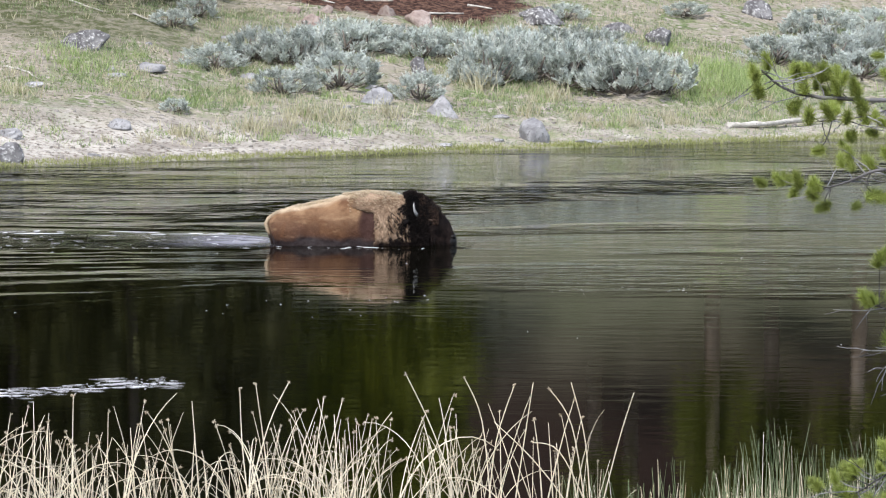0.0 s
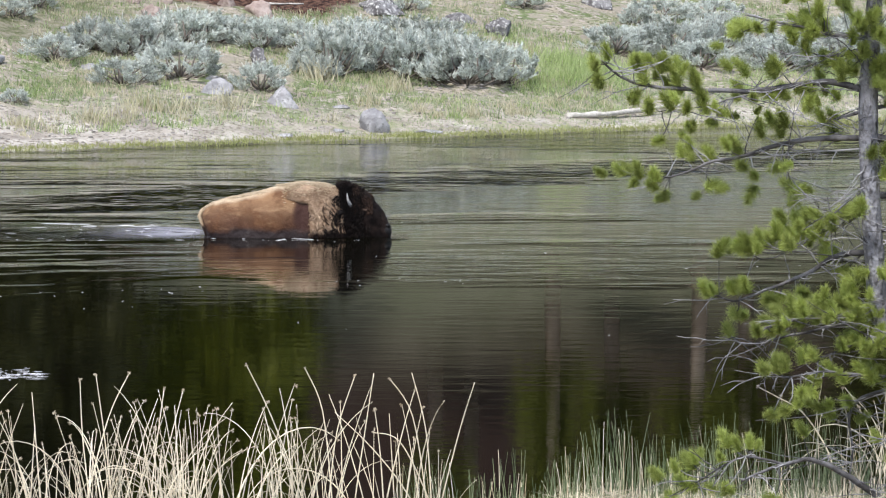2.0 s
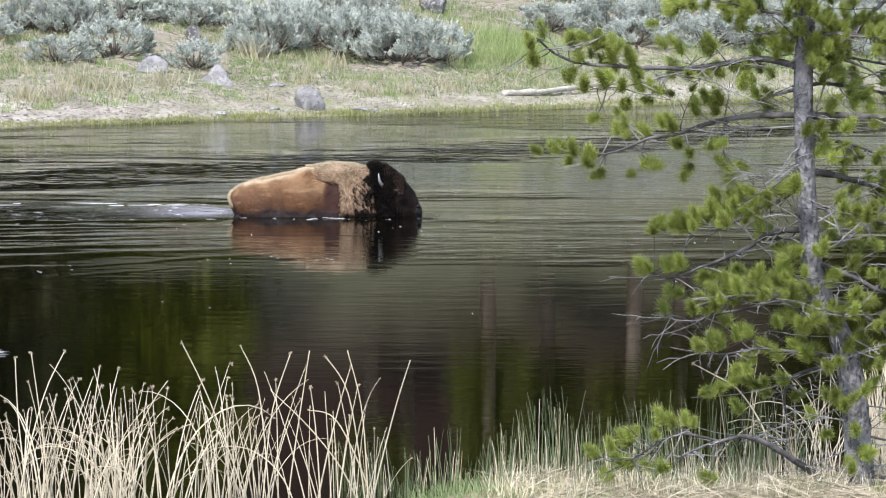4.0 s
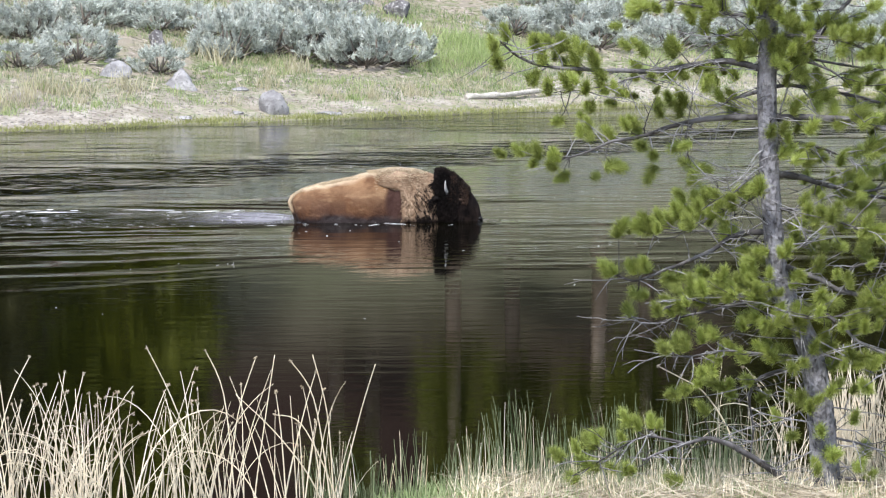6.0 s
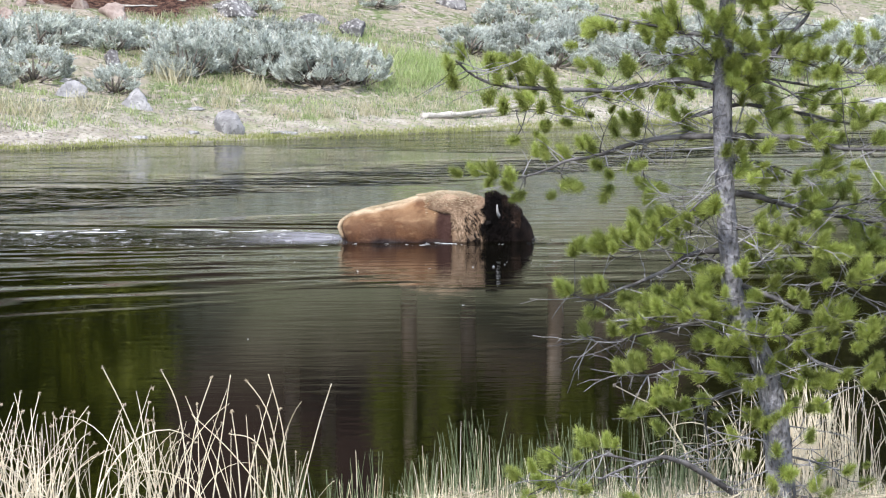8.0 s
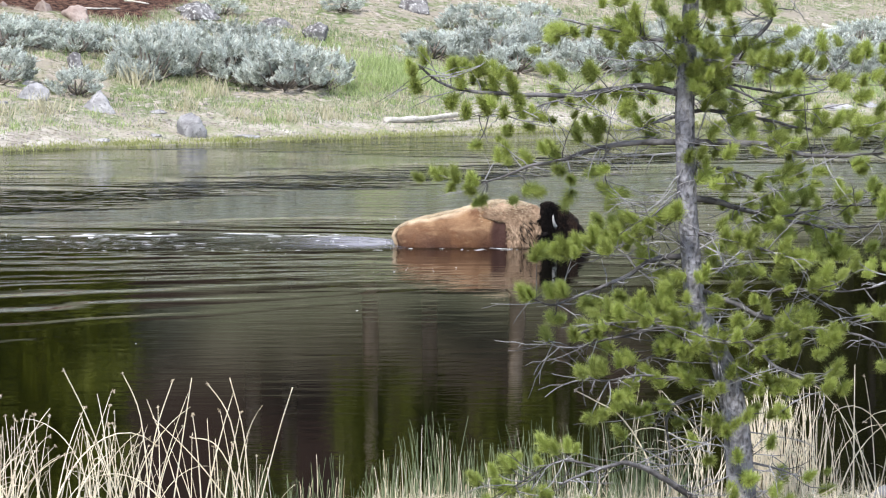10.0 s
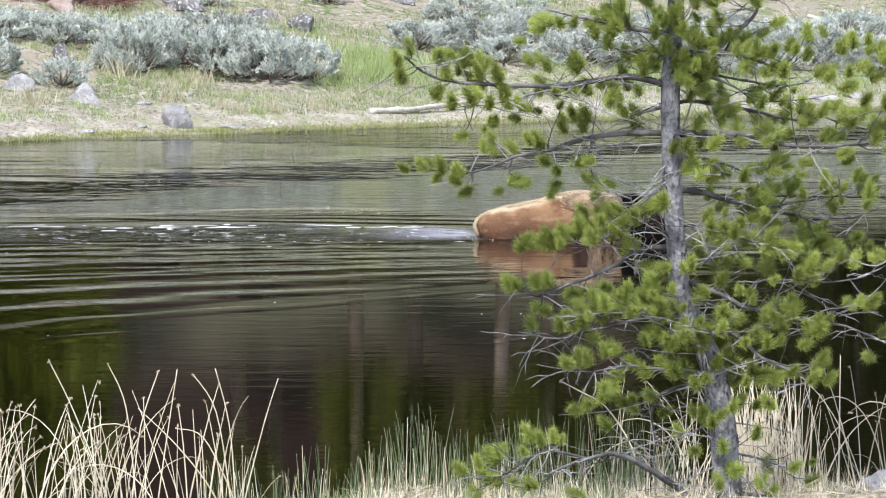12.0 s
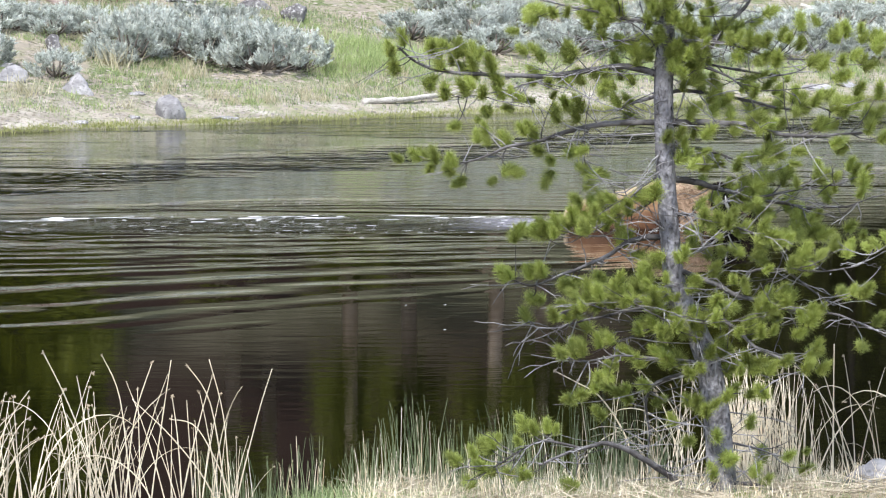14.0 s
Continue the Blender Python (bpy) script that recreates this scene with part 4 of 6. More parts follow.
def build_pine():
    tree = empty("pine_tree", pose(5.414, 42.3, 0.084))
    add_trunk(tree, [(0.01, 0.00, -0.06), (-0.01, 0.00, 0.25), (-0.04, 0.00, 0.64), (-0.08, 0.00, 0.97), (-0.16, 0.00, 1.36), (-0.31, 0.00, 1.67), (-0.41, 0.00, 1.93), (-0.45, 0.00, 2.27), (-0.48, 0.00, 2.70), (-0.50, 0.00, 3.12), (-0.51, 0.00, 3.65), (-0.49, 0.00, 3.98), (-0.47, 0.00, 4.26), (-0.45, 0.00, 4.97), (-0.42, 0.00, 5.82), (-0.42, 0.00, 6.53)],
              [0.127, 0.123, 0.118, 0.113, 0.104, 0.094, 0.090, 0.085, 0.083, 0.083, 0.083, 0.073, 0.071, 0.057, 0.038, 0.014])
    add_limb(tree, [(-0.49, 0.00, 4.12), (-0.80, -0.12, 4.15), (-1.10, -0.24, 4.22), (-1.59, -0.44, 4.32)], 0.0189,
             [(-1.67, -0.36, 4.16), (-1.58, -0.30, 4.25), (-1.49, -0.44, 4.23), (-1.20, -0.31, 4.18), (-1.01, -0.30, 4.20), (-0.90, -0.13, 4.22), (-0.66, -0.11, 4.15), (-0.44, -0.29, 4.18), (-0.48, -0.22, 4.20), (-0.48, -0.28, 4.33), (-1.08, -0.20, 4.23), (-0.31, 0.06, 4.14), (-1.03, -0.10, 4.32), (-0.75, -0.02, 4.51), (-0.96, -0.28, 4.39), (-0.53, -0.24, 4.54), (-0.71, 0.03, 4.44), (-0.59, -0.25, 4.24), (-1.06, -0.18, 4.29), (-0.27, -0.03, 4.51), (-0.83, -0.26, 4.59), (-0.98, -0.19, 4.21), (-1.08, -0.26, 4.54), (-0.53, -0.28, 4.31), (-0.27, 0.10, 4.47), (-1.01, -0.14, 4.19), (-0.26, -0.10, 4.49)])
    add_limb(tree, [(-0.50, 0.00, 3.98), (-0.80, -0.09, 3.98), (-0.92, -0.13, 3.98), (-1.09, -0.18, 4.03)], 0.0121,
             [(-1.06, -0.15, 4.06), (-0.68, 0.06, 3.86), (-0.57, -0.18, 4.03), (-0.88, 0.02, 3.96), (-0.57, -0.21, 4.05), (-0.70, -0.08, 4.00), (-0.81, -0.08, 3.95)])
    add_limb(tree, [(-0.54, 0.00, 3.68), (-0.74, -0.05, 3.74), (-0.94, -0.10, 3.76), (-1.23, -0.17, 3.72), (-1.57, -0.25, 3.69), (-2.10, -0.38, 3.71), (-2.44, -0.46, 3.75), (-2.67, -0.52, 3.85), (-2.79, -0.55, 3.95)], 0.0264,
             [(-2.75, -0.57, 4.04), (-2.86, -0.58, 3.95), (-2.82, -0.64, 3.79), (-2.51, -0.47, 3.95), (-2.38, -0.40, 3.95), (-2.44, -0.50, 3.84), (-2.27, -0.40, 3.94), (-2.17, -0.39, 3.83), (-2.23, -0.30, 3.76), (-2.51, -0.53, 3.63), (-2.02, -0.49, 3.83), (-1.96, -0.45, 3.67), (-1.58, -0.13, 3.87), (-1.63, -0.14, 3.73), (-1.33, -0.25, 3.92), (-0.75, -0.09, 3.84), (-1.08, -0.10, 3.70), (-1.04, -0.19, 3.56), (-0.79, -0.04, 3.65)])
    add_limb(tree, [(-0.54, 0.00, 3.28), (-0.82, 0.08, 3.28), (-1.10, 0.17, 3.25), (-1.33, 0.24, 3.19), (-1.52, 0.30, 3.12), (-1.80, 0.38, 3.06), (-1.99, 0.44, 2.98), (-2.20, 0.50, 2.91)], 0.0226,
             [(-2.57, 0.64, 2.99), (-2.42, 0.46, 3.00), (-2.27, 0.46, 2.96), (-2.30, 0.40, 2.87), (-2.19, 0.61, 2.76), (-1.98, 0.52, 3.22), (-1.69, 0.23, 3.23), (-1.58, 0.45, 3.20), (-1.82, 0.47, 3.15), (-1.55, 0.25, 3.04), (-1.76, 0.52, 2.86), (-1.47, 0.29, 2.78), (-1.25, 0.13, 3.36), (-1.22, 0.13, 3.45), (-1.26, 0.19, 3.02), (-0.78, 0.21, 3.33)])
    add_limb(tree, [(-0.54, 0.00, 3.51), (-0.73, 0.07, 3.46), (-0.84, 0.12, 3.41)], 0.0170,
             [(-0.91, 0.12, 3.48)])
    add_limb(tree, [(-0.53, 0.00, 2.67), (-0.72, 0.07, 2.55), (-0.91, 0.13, 2.47), (-1.05, 0.18, 2.37), (-1.19, 0.22, 2.32)], 0.0151,
             [(-1.33, 0.25, 2.42), (-1.53, 0.13, 2.36), (-1.24, 0.13, 2.50), (-1.09, 0.23, 2.59), (-0.60, -0.29, 2.74), (-1.23, 0.26, 2.61), (-1.44, 0.12, 2.38), (-1.14, 0.20, 2.47), (-1.60, 0.10, 2.35), (-1.52, 0.16, 2.42), (-1.42, 0.05, 2.46), (-1.28, 0.1, 2.52), (-1.02, 0.1, 2.62), (-0.92, 0.15, 2.60), (-0.98, 0.05, 2.48), (-1.18, 0.0, 2.42)])
    add_limb(tree, [(-0.55, 0.00, 2.84), (-0.69, -0.03, 2.75), (-0.81, -0.07, 2.65), (-0.86, -0.08, 2.80)], 0.0113,
             [(-0.97, 0.03, 2.65), (-0.84, -0.13, 2.61), (-0.73, 0.03, 2.65)])
    add_limb(tree, [(-0.53, 0.00, 2.32), (-0.68, 0.05, 2.30), (-0.82, 0.10, 2.26), (-0.95, 0.15, 2.16), (-1.14, 0.22, 2.06), (-1.37, 0.30, 1.97), (-1.60, 0.39, 1.88), (-1.77, 0.44, 1.95)], 0.0226,
             [(-1.73, 0.33, 2.34), (-0.85, 0.19, 2.30), (-1.84, 0.49, 1.99), (-1.63, 0.34, 2.01), (-1.52, 0.29, 2.03), (-1.32, 0.34, 1.93), (-1.23, 0.31, 1.91), (-1.05, 0.09, 1.97), (-0.72, 0.11, 2.16), (-1.59, 0.52, 1.77), (-1.32, 0.17, 1.91)])
    add_limb(tree, [(-0.39, 0.00, 1.76), (-0.62, 0.11, 1.73), (-0.89, 0.25, 1.65), (-1.12, 0.37, 1.59), (-1.31, 0.46, 1.53), (-1.51, 0.56, 1.50), (-1.58, 0.59, 1.56)], 0.0132,
             [(-1.62, 0.70, 1.61), (-0.60, 0.22, 1.69), (-1.12, 0.50, 1.53)])
    add_limb(tree, [(-0.42, 0.00, 1.81), (-0.75, -0.17, 1.80), (-1.10, -0.35, 1.80), (-1.45, -0.53, 1.72)], 0.0189,
             [(-0.64, -0.06, 1.99), (-1.50, -0.61, 1.73), (-1.39, -0.41, 1.78), (-1.24, -0.29, 1.82), (-1.11, -0.46, 1.90), (-0.97, -0.21, 1.90), (-0.86, -0.30, 1.89), (-0.75, -0.15, 1.90), (-0.60, -0.15, 1.87), (-0.51, -0.20, 1.85), (-0.91, -0.37, 2.01), (-1.30, -0.51, 1.74), (-1.14, -0.28, 1.79), (-0.67, -0.11, 1.80), (-0.79, -0.17, 1.82), (-1.07, -0.23, 1.85), (-0.91, -0.37, 1.87), (-0.76, -0.07, 1.92), (-0.61, -0.21, 1.82)])
    add_limb(tree, [(-0.29, 0.00, 1.60), (-0.59, -0.08, 1.56), (-0.84, -0.15, 1.47)], 0.0132,
             [(-1.01, -0.20, 1.50), (-0.75, -0.23, 1.57), (-0.64, -0.06, 1.60), (-0.46, -0.18, 1.64), (-0.50, -0.08, 1.49), (-0.23, -0.26, 1.62), (-0.36, -0.16, 1.52), (-0.63, -0.17, 1.61), (-0.70, -0.03, 1.58)])
    add_limb(tree, [(-0.20, 0.00, 1.26), (-0.50, -0.15, 1.30), (-0.91, -0.34, 1.35), (-1.11, -0.44, 1.33), (-1.31, -0.54, 1.33), (-1.48, -0.63, 1.45)], 0.0113,
             [(-1.10, -0.34, 1.49), (-1.45, -0.61, 1.42), (-0.85, -0.22, 1.38), (-0.76, -0.28, 1.31), (-0.60, -0.16, 1.37), (-0.51, -0.21, 1.31), (-1.01, -0.39, 1.18), (-1.12, -0.58, 1.20), (-0.12, -0.17, 1.37), (-0.40, -0.06, 1.31), (-1.35, -0.50, 1.01), (-1.26, -0.66, 1.06), (-0.50, -0.02, 1.34), (-1.32, -0.46, 1.44), (-1.00, -0.35, 1.28)])
    add_limb(tree, [(-0.11, 0.00, 1.19), (-0.38, 0.11, 1.13), (-0.56, 0.19, 1.05), (-0.63, 0.22, 0.90), (-0.60, 0.22, 0.61), (-0.62, 0.24, 0.42)], 0.0189,
             [(-0.90, 0.19, 1.00), (-0.67, 0.11, 1.06), (-0.51, 0.20, 0.91), (0.08, -0.04, 1.21), (-0.23, -0.29, 1.24), (-0.32, -0.22, 1.19), (-0.79, 0.30, 0.93)])
    add_limb(tree, [(-0.12, 0.00, -0.01), (-0.40, -0.14, 0.25), (-0.71, -0.29, 0.48), (-0.96, -0.40, 0.60), (-1.11, -0.47, 0.62), (-1.36, -0.59, 0.57), (-1.63, -0.71, 0.48)], 0.0302,
             [(-1.10, -0.38, 0.88), (-1.74, -0.70, 0.42), (-1.37, -0.53, 0.30)])
    add_limb(tree, [(-0.45, 0.00, 3.70), (-0.24, -0.04, 3.78), (-0.12, -0.07, 3.93), (0.01, -0.10, 4.10), (0.17, -0.13, 4.27), (0.24, -0.15, 4.46)], 0.0302,
             [(-0.16, 0.01, 4.17), (-0.06, 0.05, 4.05), (0.09, -0.21, 4.08), (0.40, -0.05, 4.22), (-0.17, -0.08, 3.91), (-0.25, 0.08, 3.67), (0.13, -0.17, 4.54), (-0.14, -0.17, 4.27), (-0.10, -0.12, 4.48), (0.10, -0.13, 4.56), (0.13, -0.25, 4.52), (-0.22, -0.12, 4.53)])
    add_limb(tree, [(-0.46, 0.00, 3.96), (-0.18, -0.16, 3.97), (0.04, -0.29, 3.94), (0.26, -0.42, 3.87), (0.56, -0.60, 3.83), (0.89, -0.79, 3.82)], 0.0151,
             [(-0.28, -0.15, 4.08), (0.16, -0.42, 4.02), (0.28, -0.56, 4.00), (0.13, -0.34, 3.92), (0.42, -0.59, 4.05), (0.58, -0.48, 3.97), (0.06, -0.45, 3.85), (0.91, -0.80, 4.10), (0.87, -0.90, 3.84), (1.13, -0.79, 3.79), (1.18, -0.86, 3.98), (0.37, -0.63, 3.84), (-0.41, -0.18, 3.92), (-0.27, 0.03, 4.03), (-0.16, -0.04, 4.06), (-0.28, 0.01, 3.94), (-0.42, -0.18, 3.93), (-0.27, -0.22, 3.90), (1.21, -0.67, 4.01), (0.86, -0.66, 4.06), (0.58, -0.46, 4.15), (0.88, -0.84, 3.70), (0.35, -0.54, 3.86), (0.77, -0.61, 3.81)])
    add_limb(tree, [(-0.46, 0.00, 3.80), (-0.22, -0.04, 3.77), (0.06, -0.09, 3.65), (0.21, -0.11, 3.51)], 0.0151,
             [(-0.42, -0.16, 3.80), (0.24, -0.22, 3.56)])
    add_limb(tree, [(-0.46, 0.00, 3.84), (0.24, 0.17, 3.70), (0.59, 0.25, 3.67), (0.79, 0.29, 3.78)], 0.0113,
             [(-0.27, -0.08, 3.82), (0.23, 0.06, 3.64), (0.48, 0.31, 3.66), (0.41, 0.26, 3.59)])
    add_limb(tree, [(-0.46, 0.00, 3.54), (-0.20, 0.12, 3.54), (0.27, 0.34, 3.44), (0.63, 0.50, 3.36), (0.89, 0.62, 3.38), (1.15, 0.74, 3.27)], 0.0151,
             [(0.28, 0.47, 3.41), (0.53, 0.47, 3.39), (0.69, 0.62, 3.50), (0.87, 0.50, 3.46), (0.72, 0.47, 3.38), (1.08, 0.59, 3.40), (1.26, 0.85, 3.41), (-0.08, 0.07, 3.52), (-0.05, 0.13, 3.40), (1.06, 0.81, 3.22), (0.38, 0.46, 3.34), (-0.17, 0.20, 3.60), (0.75, 0.58, 3.45), (1.13, 0.71, 3.38), (1.00, 0.62, 3.49)])
    add_limb(tree, [(-0.46, 0.00, 3.28), (-0.13, -0.10, 3.28), (0.20, -0.20, 3.27), (0.47, -0.29, 3.19), (0.74, -0.37, 3.18), (1.15, -0.50, 3.22)], 0.0264,
             [(-0.27, -0.12, 3.39), (1.23, -0.60, 3.58), (1.26, -0.38, 3.38), (-0.38, -0.19, 3.21), (0.24, -0.19, 3.32), (0.37, -0.28, 3.28), (1.16, -0.57, 3.27), (0.93, -0.39, 3.14), (1.29, -0.55, 3.20), (0.41, -0.18, 3.08), (0.44, -0.19, 3.01), (0.60, -0.39, 3.05), (0.10, -0.16, 3.25), (0.76, -0.33, 3.29), (-0.14, -0.18, 3.22)])
    add_limb(tree, [(-0.46, 0.00, 3.09), (-0.09, 0.14, 3.03), (0.16, 0.24, 2.94), (0.41, 0.33, 2.79)], 0.0151,
             [(-0.49, -0.17, 3.18), (-0.34, -0.07, 3.01), (0.32, 0.35, 2.98), (0.14, 0.11, 2.93), (-0.03, 0.05, 2.93), (0.21, 0.28, 2.77), (0.35, 0.19, 2.80), (0.34, 0.33, 2.83), (-0.07, 0.17, 2.97), (-0.21, 0.03, 2.98)])
    add_limb(tree, [(-0.45, 0.00, 2.81), (-0.19, 0.12, 2.77), (-0.04, 0.19, 2.71), (0.32, 0.36, 2.62), (0.58, 0.47, 2.56), (0.84, 0.59, 2.48)], 0.0264,
             [(0.21, 0.23, 2.73), (-0.15, 0.26, 2.77), (0.25, 0.20, 2.56), (0.38, 0.45, 2.49), (0.87, 0.46, 2.47), (0.86, 0.70, 2.40), (0.71, 0.51, 2.32), (0.21, 0.31, 2.63), (0.15, 0.33, 2.68), (0.86, 0.49, 2.32)])
    add_limb(tree, [(-0.44, 0.00, 2.51), (-0.17, -0.13, 2.50), (0.05, -0.24, 2.42), (0.28, -0.35, 2.34)], 0.0151,
             [(-0.20, -0.13, 2.61), (-0.19, -0.23, 2.52), (0.15, -0.20, 2.40), (0.28, -0.33, 2.33), (0.04, -0.35, 2.53), (-0.13, -0.17, 2.40), (-0.22, 0.01, 2.38), (0.28, -0.27, 2.21), (0.37, -0.45, 2.36), (0.48, -0.48, 2.33)])
    add_limb(tree, [(-0.42, 0.00, 2.15), (-0.19, 0.12, 2.18), (-0.03, 0.21, 2.27), (0.12, 0.29, 2.34)], 0.0113,
             [(-0.57, 0.13, 2.11), (-0.23, 0.18, 2.30), (-0.26, 0.10, 2.23), (-0.11, 0.19, 2.18), (-0.36, -0.26, 2.21), (0.19, 0.40, 2.16)])
    add_limb(tree, [(-0.42, 0.00, 2.05), (-0.12, -0.11, 1.94), (0.11, -0.19, 1.83), (0.34, -0.28, 1.78), (0.56, -0.36, 1.72), (0.84, -0.46, 1.70), (1.20, -0.59, 1.57)], 0.0226,
             [(-0.08, -0.13, 2.06), (-0.25, -0.21, 1.95), (-0.08, -0.21, 1.80), (0.06, -0.17, 1.73), (0.35, -0.19, 1.85), (0.46, -0.39, 1.89), (0.48, -0.43, 1.82), (0.36, -0.43, 1.73), (1.25, -0.54, 1.66), (1.12, -0.45, 1.42), (0.60, -0.43, 1.54), (0.69, -0.47, 1.74), (0.69, -0.53, 1.67), (0.28, -0.18, 1.65), (0.41, -0.38, 1.66), (0.48, -0.34, 1.79)])
    add_limb(tree, [(-0.32, 0.00, 1.74), (-0.10, -0.12, 1.68), (0.11, -0.23, 1.52), (0.28, -0.33, 1.38), (0.51, -0.45, 1.30), (0.62, -0.51, 1.21)], 0.0189,
             [(-0.27, -0.19, 1.71), (-0.12, -0.10, 1.68), (0.20, -0.27, 1.62), (0.27, -0.40, 1.56), (0.74, -0.48, 1.44), (0.70, -0.40, 1.37), (-0.03, -0.13, 1.46), (0.14, -0.37, 1.34), (0.28, -0.37, 1.29), (0.37, -0.39, 1.25), (0.64, -0.54, 1.26), (0.80, -0.42, 1.25), (0.48, -0.51, 1.32), (0.18, -0.36, 1.63), (0.26, -0.51, 1.06), (0.02, -0.12, 1.36), (0.24, -0.21, 1.50)])
    add_limb(tree, [(-0.03, 0.00, 0.59), (0.29, 0.06, 0.51), (0.49, 0.09, 0.43)], 0.0113,
             [(-0.08, -0.22, 0.66), (0.23, -0.08, 0.76), (0.36, 0.21, 0.46), (0.02, -0.20, 0.47), (0.57, -0.02, 0.46), (0.74, 0.11, 0.33)])
    add_limb(tree, [(-0.00, 0.00, 0.23), (0.31, -0.17, 0.22), (0.54, -0.28, 0.14)], 0.0189,
             [(0.27, -0.13, 0.36), (-0.13, -0.23, 0.38), (0.12, -0.22, 0.13), (0.36, -0.16, 0.27)])
    add_limb(tree, [(-0.08, 0.00, 0.97), (-0.20, -0.02, 0.83), (-0.39, -0.05, 0.72)], 0.0132,
             [(-0.18, -0.28, 0.88), (-0.24, -0.18, 0.94), (-0.44, 0.00, 0.78), (-0.30, -0.11, 0.60), (0.10, 0.10, 1.01), (0.01, -0.25, 1.00), (0.25, -0.09, 1.01), (-0.32, -0.11, 0.95)])
    add_limb(tree, [(-1.33, -0.19, 3.70), (-1.62, -0.31, 3.64), (-1.92, -0.43, 3.57), (-2.35, -0.61, 3.53)], 0.0094,
             [(-2.40, -0.68, 3.59), (-2.26, -0.70, 3.63), (-1.94, -0.43, 3.57), (-1.51, -0.32, 3.64), (-1.37, -0.16, 3.66), (-2.33, -0.65, 3.29), (-2.03, -0.52, 3.41), (-1.86, -0.32, 3.43), (-1.77, -0.33, 3.52)])
    add_limb(tree, [(-1.10, 0.17, 3.25), (-1.19, 0.15, 3.12), (-1.16, 0.14, 2.95)], 0.0075,
             [(-1.19, 0.18, 2.90), (-1.09, 0.20, 2.83)])
    add_limb(tree, [(-1.21, -0.52, 0.58), (-1.57, -0.40, 0.64), (-1.85, -0.30, 0.49), (-2.08, -0.23, 0.34)], 0.0113,
             [(-1.74, -0.34, 0.80), (-1.65, -0.39, 0.76), (-1.53, -0.39, 0.78), (-2.03, -0.14, 0.59), (-1.99, -0.23, 0.63), (-2.16, -0.37, 0.57), (-2.08, -0.25, 0.42), (-1.98, -0.19, 0.38), (-2.31, -0.16, 0.48), (-2.17, -0.10, 0.28), (-1.84, -0.19, 0.36)])
    add_limb(tree, [(0.32, 0.36, 2.62), (0.73, 0.53, 2.68), (1.10, 0.68, 2.70)], 0.0113,
             [(0.64, 0.56, 2.85), (0.58, 0.48, 2.78), (0.89, 0.60, 2.89), (0.93, 0.52, 2.80), (1.17, 0.56, 2.90), (1.24, 0.65, 2.79), (0.65, 0.61, 2.60), (0.97, 0.72, 2.67), (0.46, 0.54, 2.63)])
    add_limb(tree, [(0.79, 0.57, 2.51), (1.10, 0.39, 2.54), (1.30, 0.28, 2.62)], 0.0113,
             [(1.23, 0.26, 2.77), (1.13, 0.27, 2.38)])
    add_limb(tree, [(0.11, -0.19, 1.83), (0.20, -0.25, 2.04), (0.47, -0.36, 2.06), (0.73, -0.48, 2.06), (1.05, -0.63, 2.12), (1.18, -0.69, 2.26)], 0.0113,
             [(0.65, -0.40, 2.24), (0.88, -0.48, 2.30), (0.14, -0.30, 1.95), (0.55, -0.45, 2.11), (1.10, -0.61, 1.88), (1.19, -0.59, 2.30), (1.13, -0.73, 1.94), (0.57, -0.37, 2.14)])
    add_limb(tree, [(0.47, -0.36, 2.06), (0.72, -0.29, 1.88), (0.89, -0.25, 1.75)], 0.0113,
             [(0.98, -0.12, 1.86)])
    # short boughs towards the river path, and an unseen crown above, added to shade the trunk
    for z, x, reach, count in ((1.6, -0.3, 0.5, 2), (4.75, -0.45, 1.2, 6), (5.2, -0.43, 1.1, 6), (5.7, -0.42, 0.8, 6)):
        for side in (-1, 1):
            u = radians(side * 34 + rng.uniform(-14, 14))
            way = Vector((math.sin(u) * 0.7 - 0.1, -math.cos(u), 0))
            line = [Vector((x, 0, z)) + way * reach * f + Vector((0, 0, 0.12 * f * f - 0.05 * f)) for f in (0.05, 0.35, 0.7, 1.0)]
            tufts = [tuple(line[2].lerp(line[3], rng.uniform(-1.2, 1.1)) + Vector((rng.gauss(0, 0.10), rng.gauss(0, 0.1), rng.gauss(0.03, 0.06)))) for _ in range(count)]
            add_limb(tree, [tuple(q) for q in line], 0.010, tufts)
    add_dead_twigs(tree, [(-0.37, 1.87), (-0.37, 1.85), (-0.38, 1.9), (-0.36, 1.83), (-0.35, 1.8), (-0.37, 1.88)], 0.5)
    add_dead_twigs(tree, [(-0.44, 2.2), (-0.46, 2.45), (-0.49, 2.9), (-0.5, 3.05), (-0.5, 3.2), (-0.46, 2.35)], 0.7)
    add_dead_twigs(tree, [(-0.24, 1.5), (-0.1, 1.1), (-0.05, 0.7), (-0.02, 0.3), (0, 0.15), (-0.16, 1.32), (-0.06, 0.85), (-0.03, 0.5)], 0.7)
    tagged(tree, "young pine with grey trunk, bare twigs and bright green needle tufts", "tree")


build_pine()


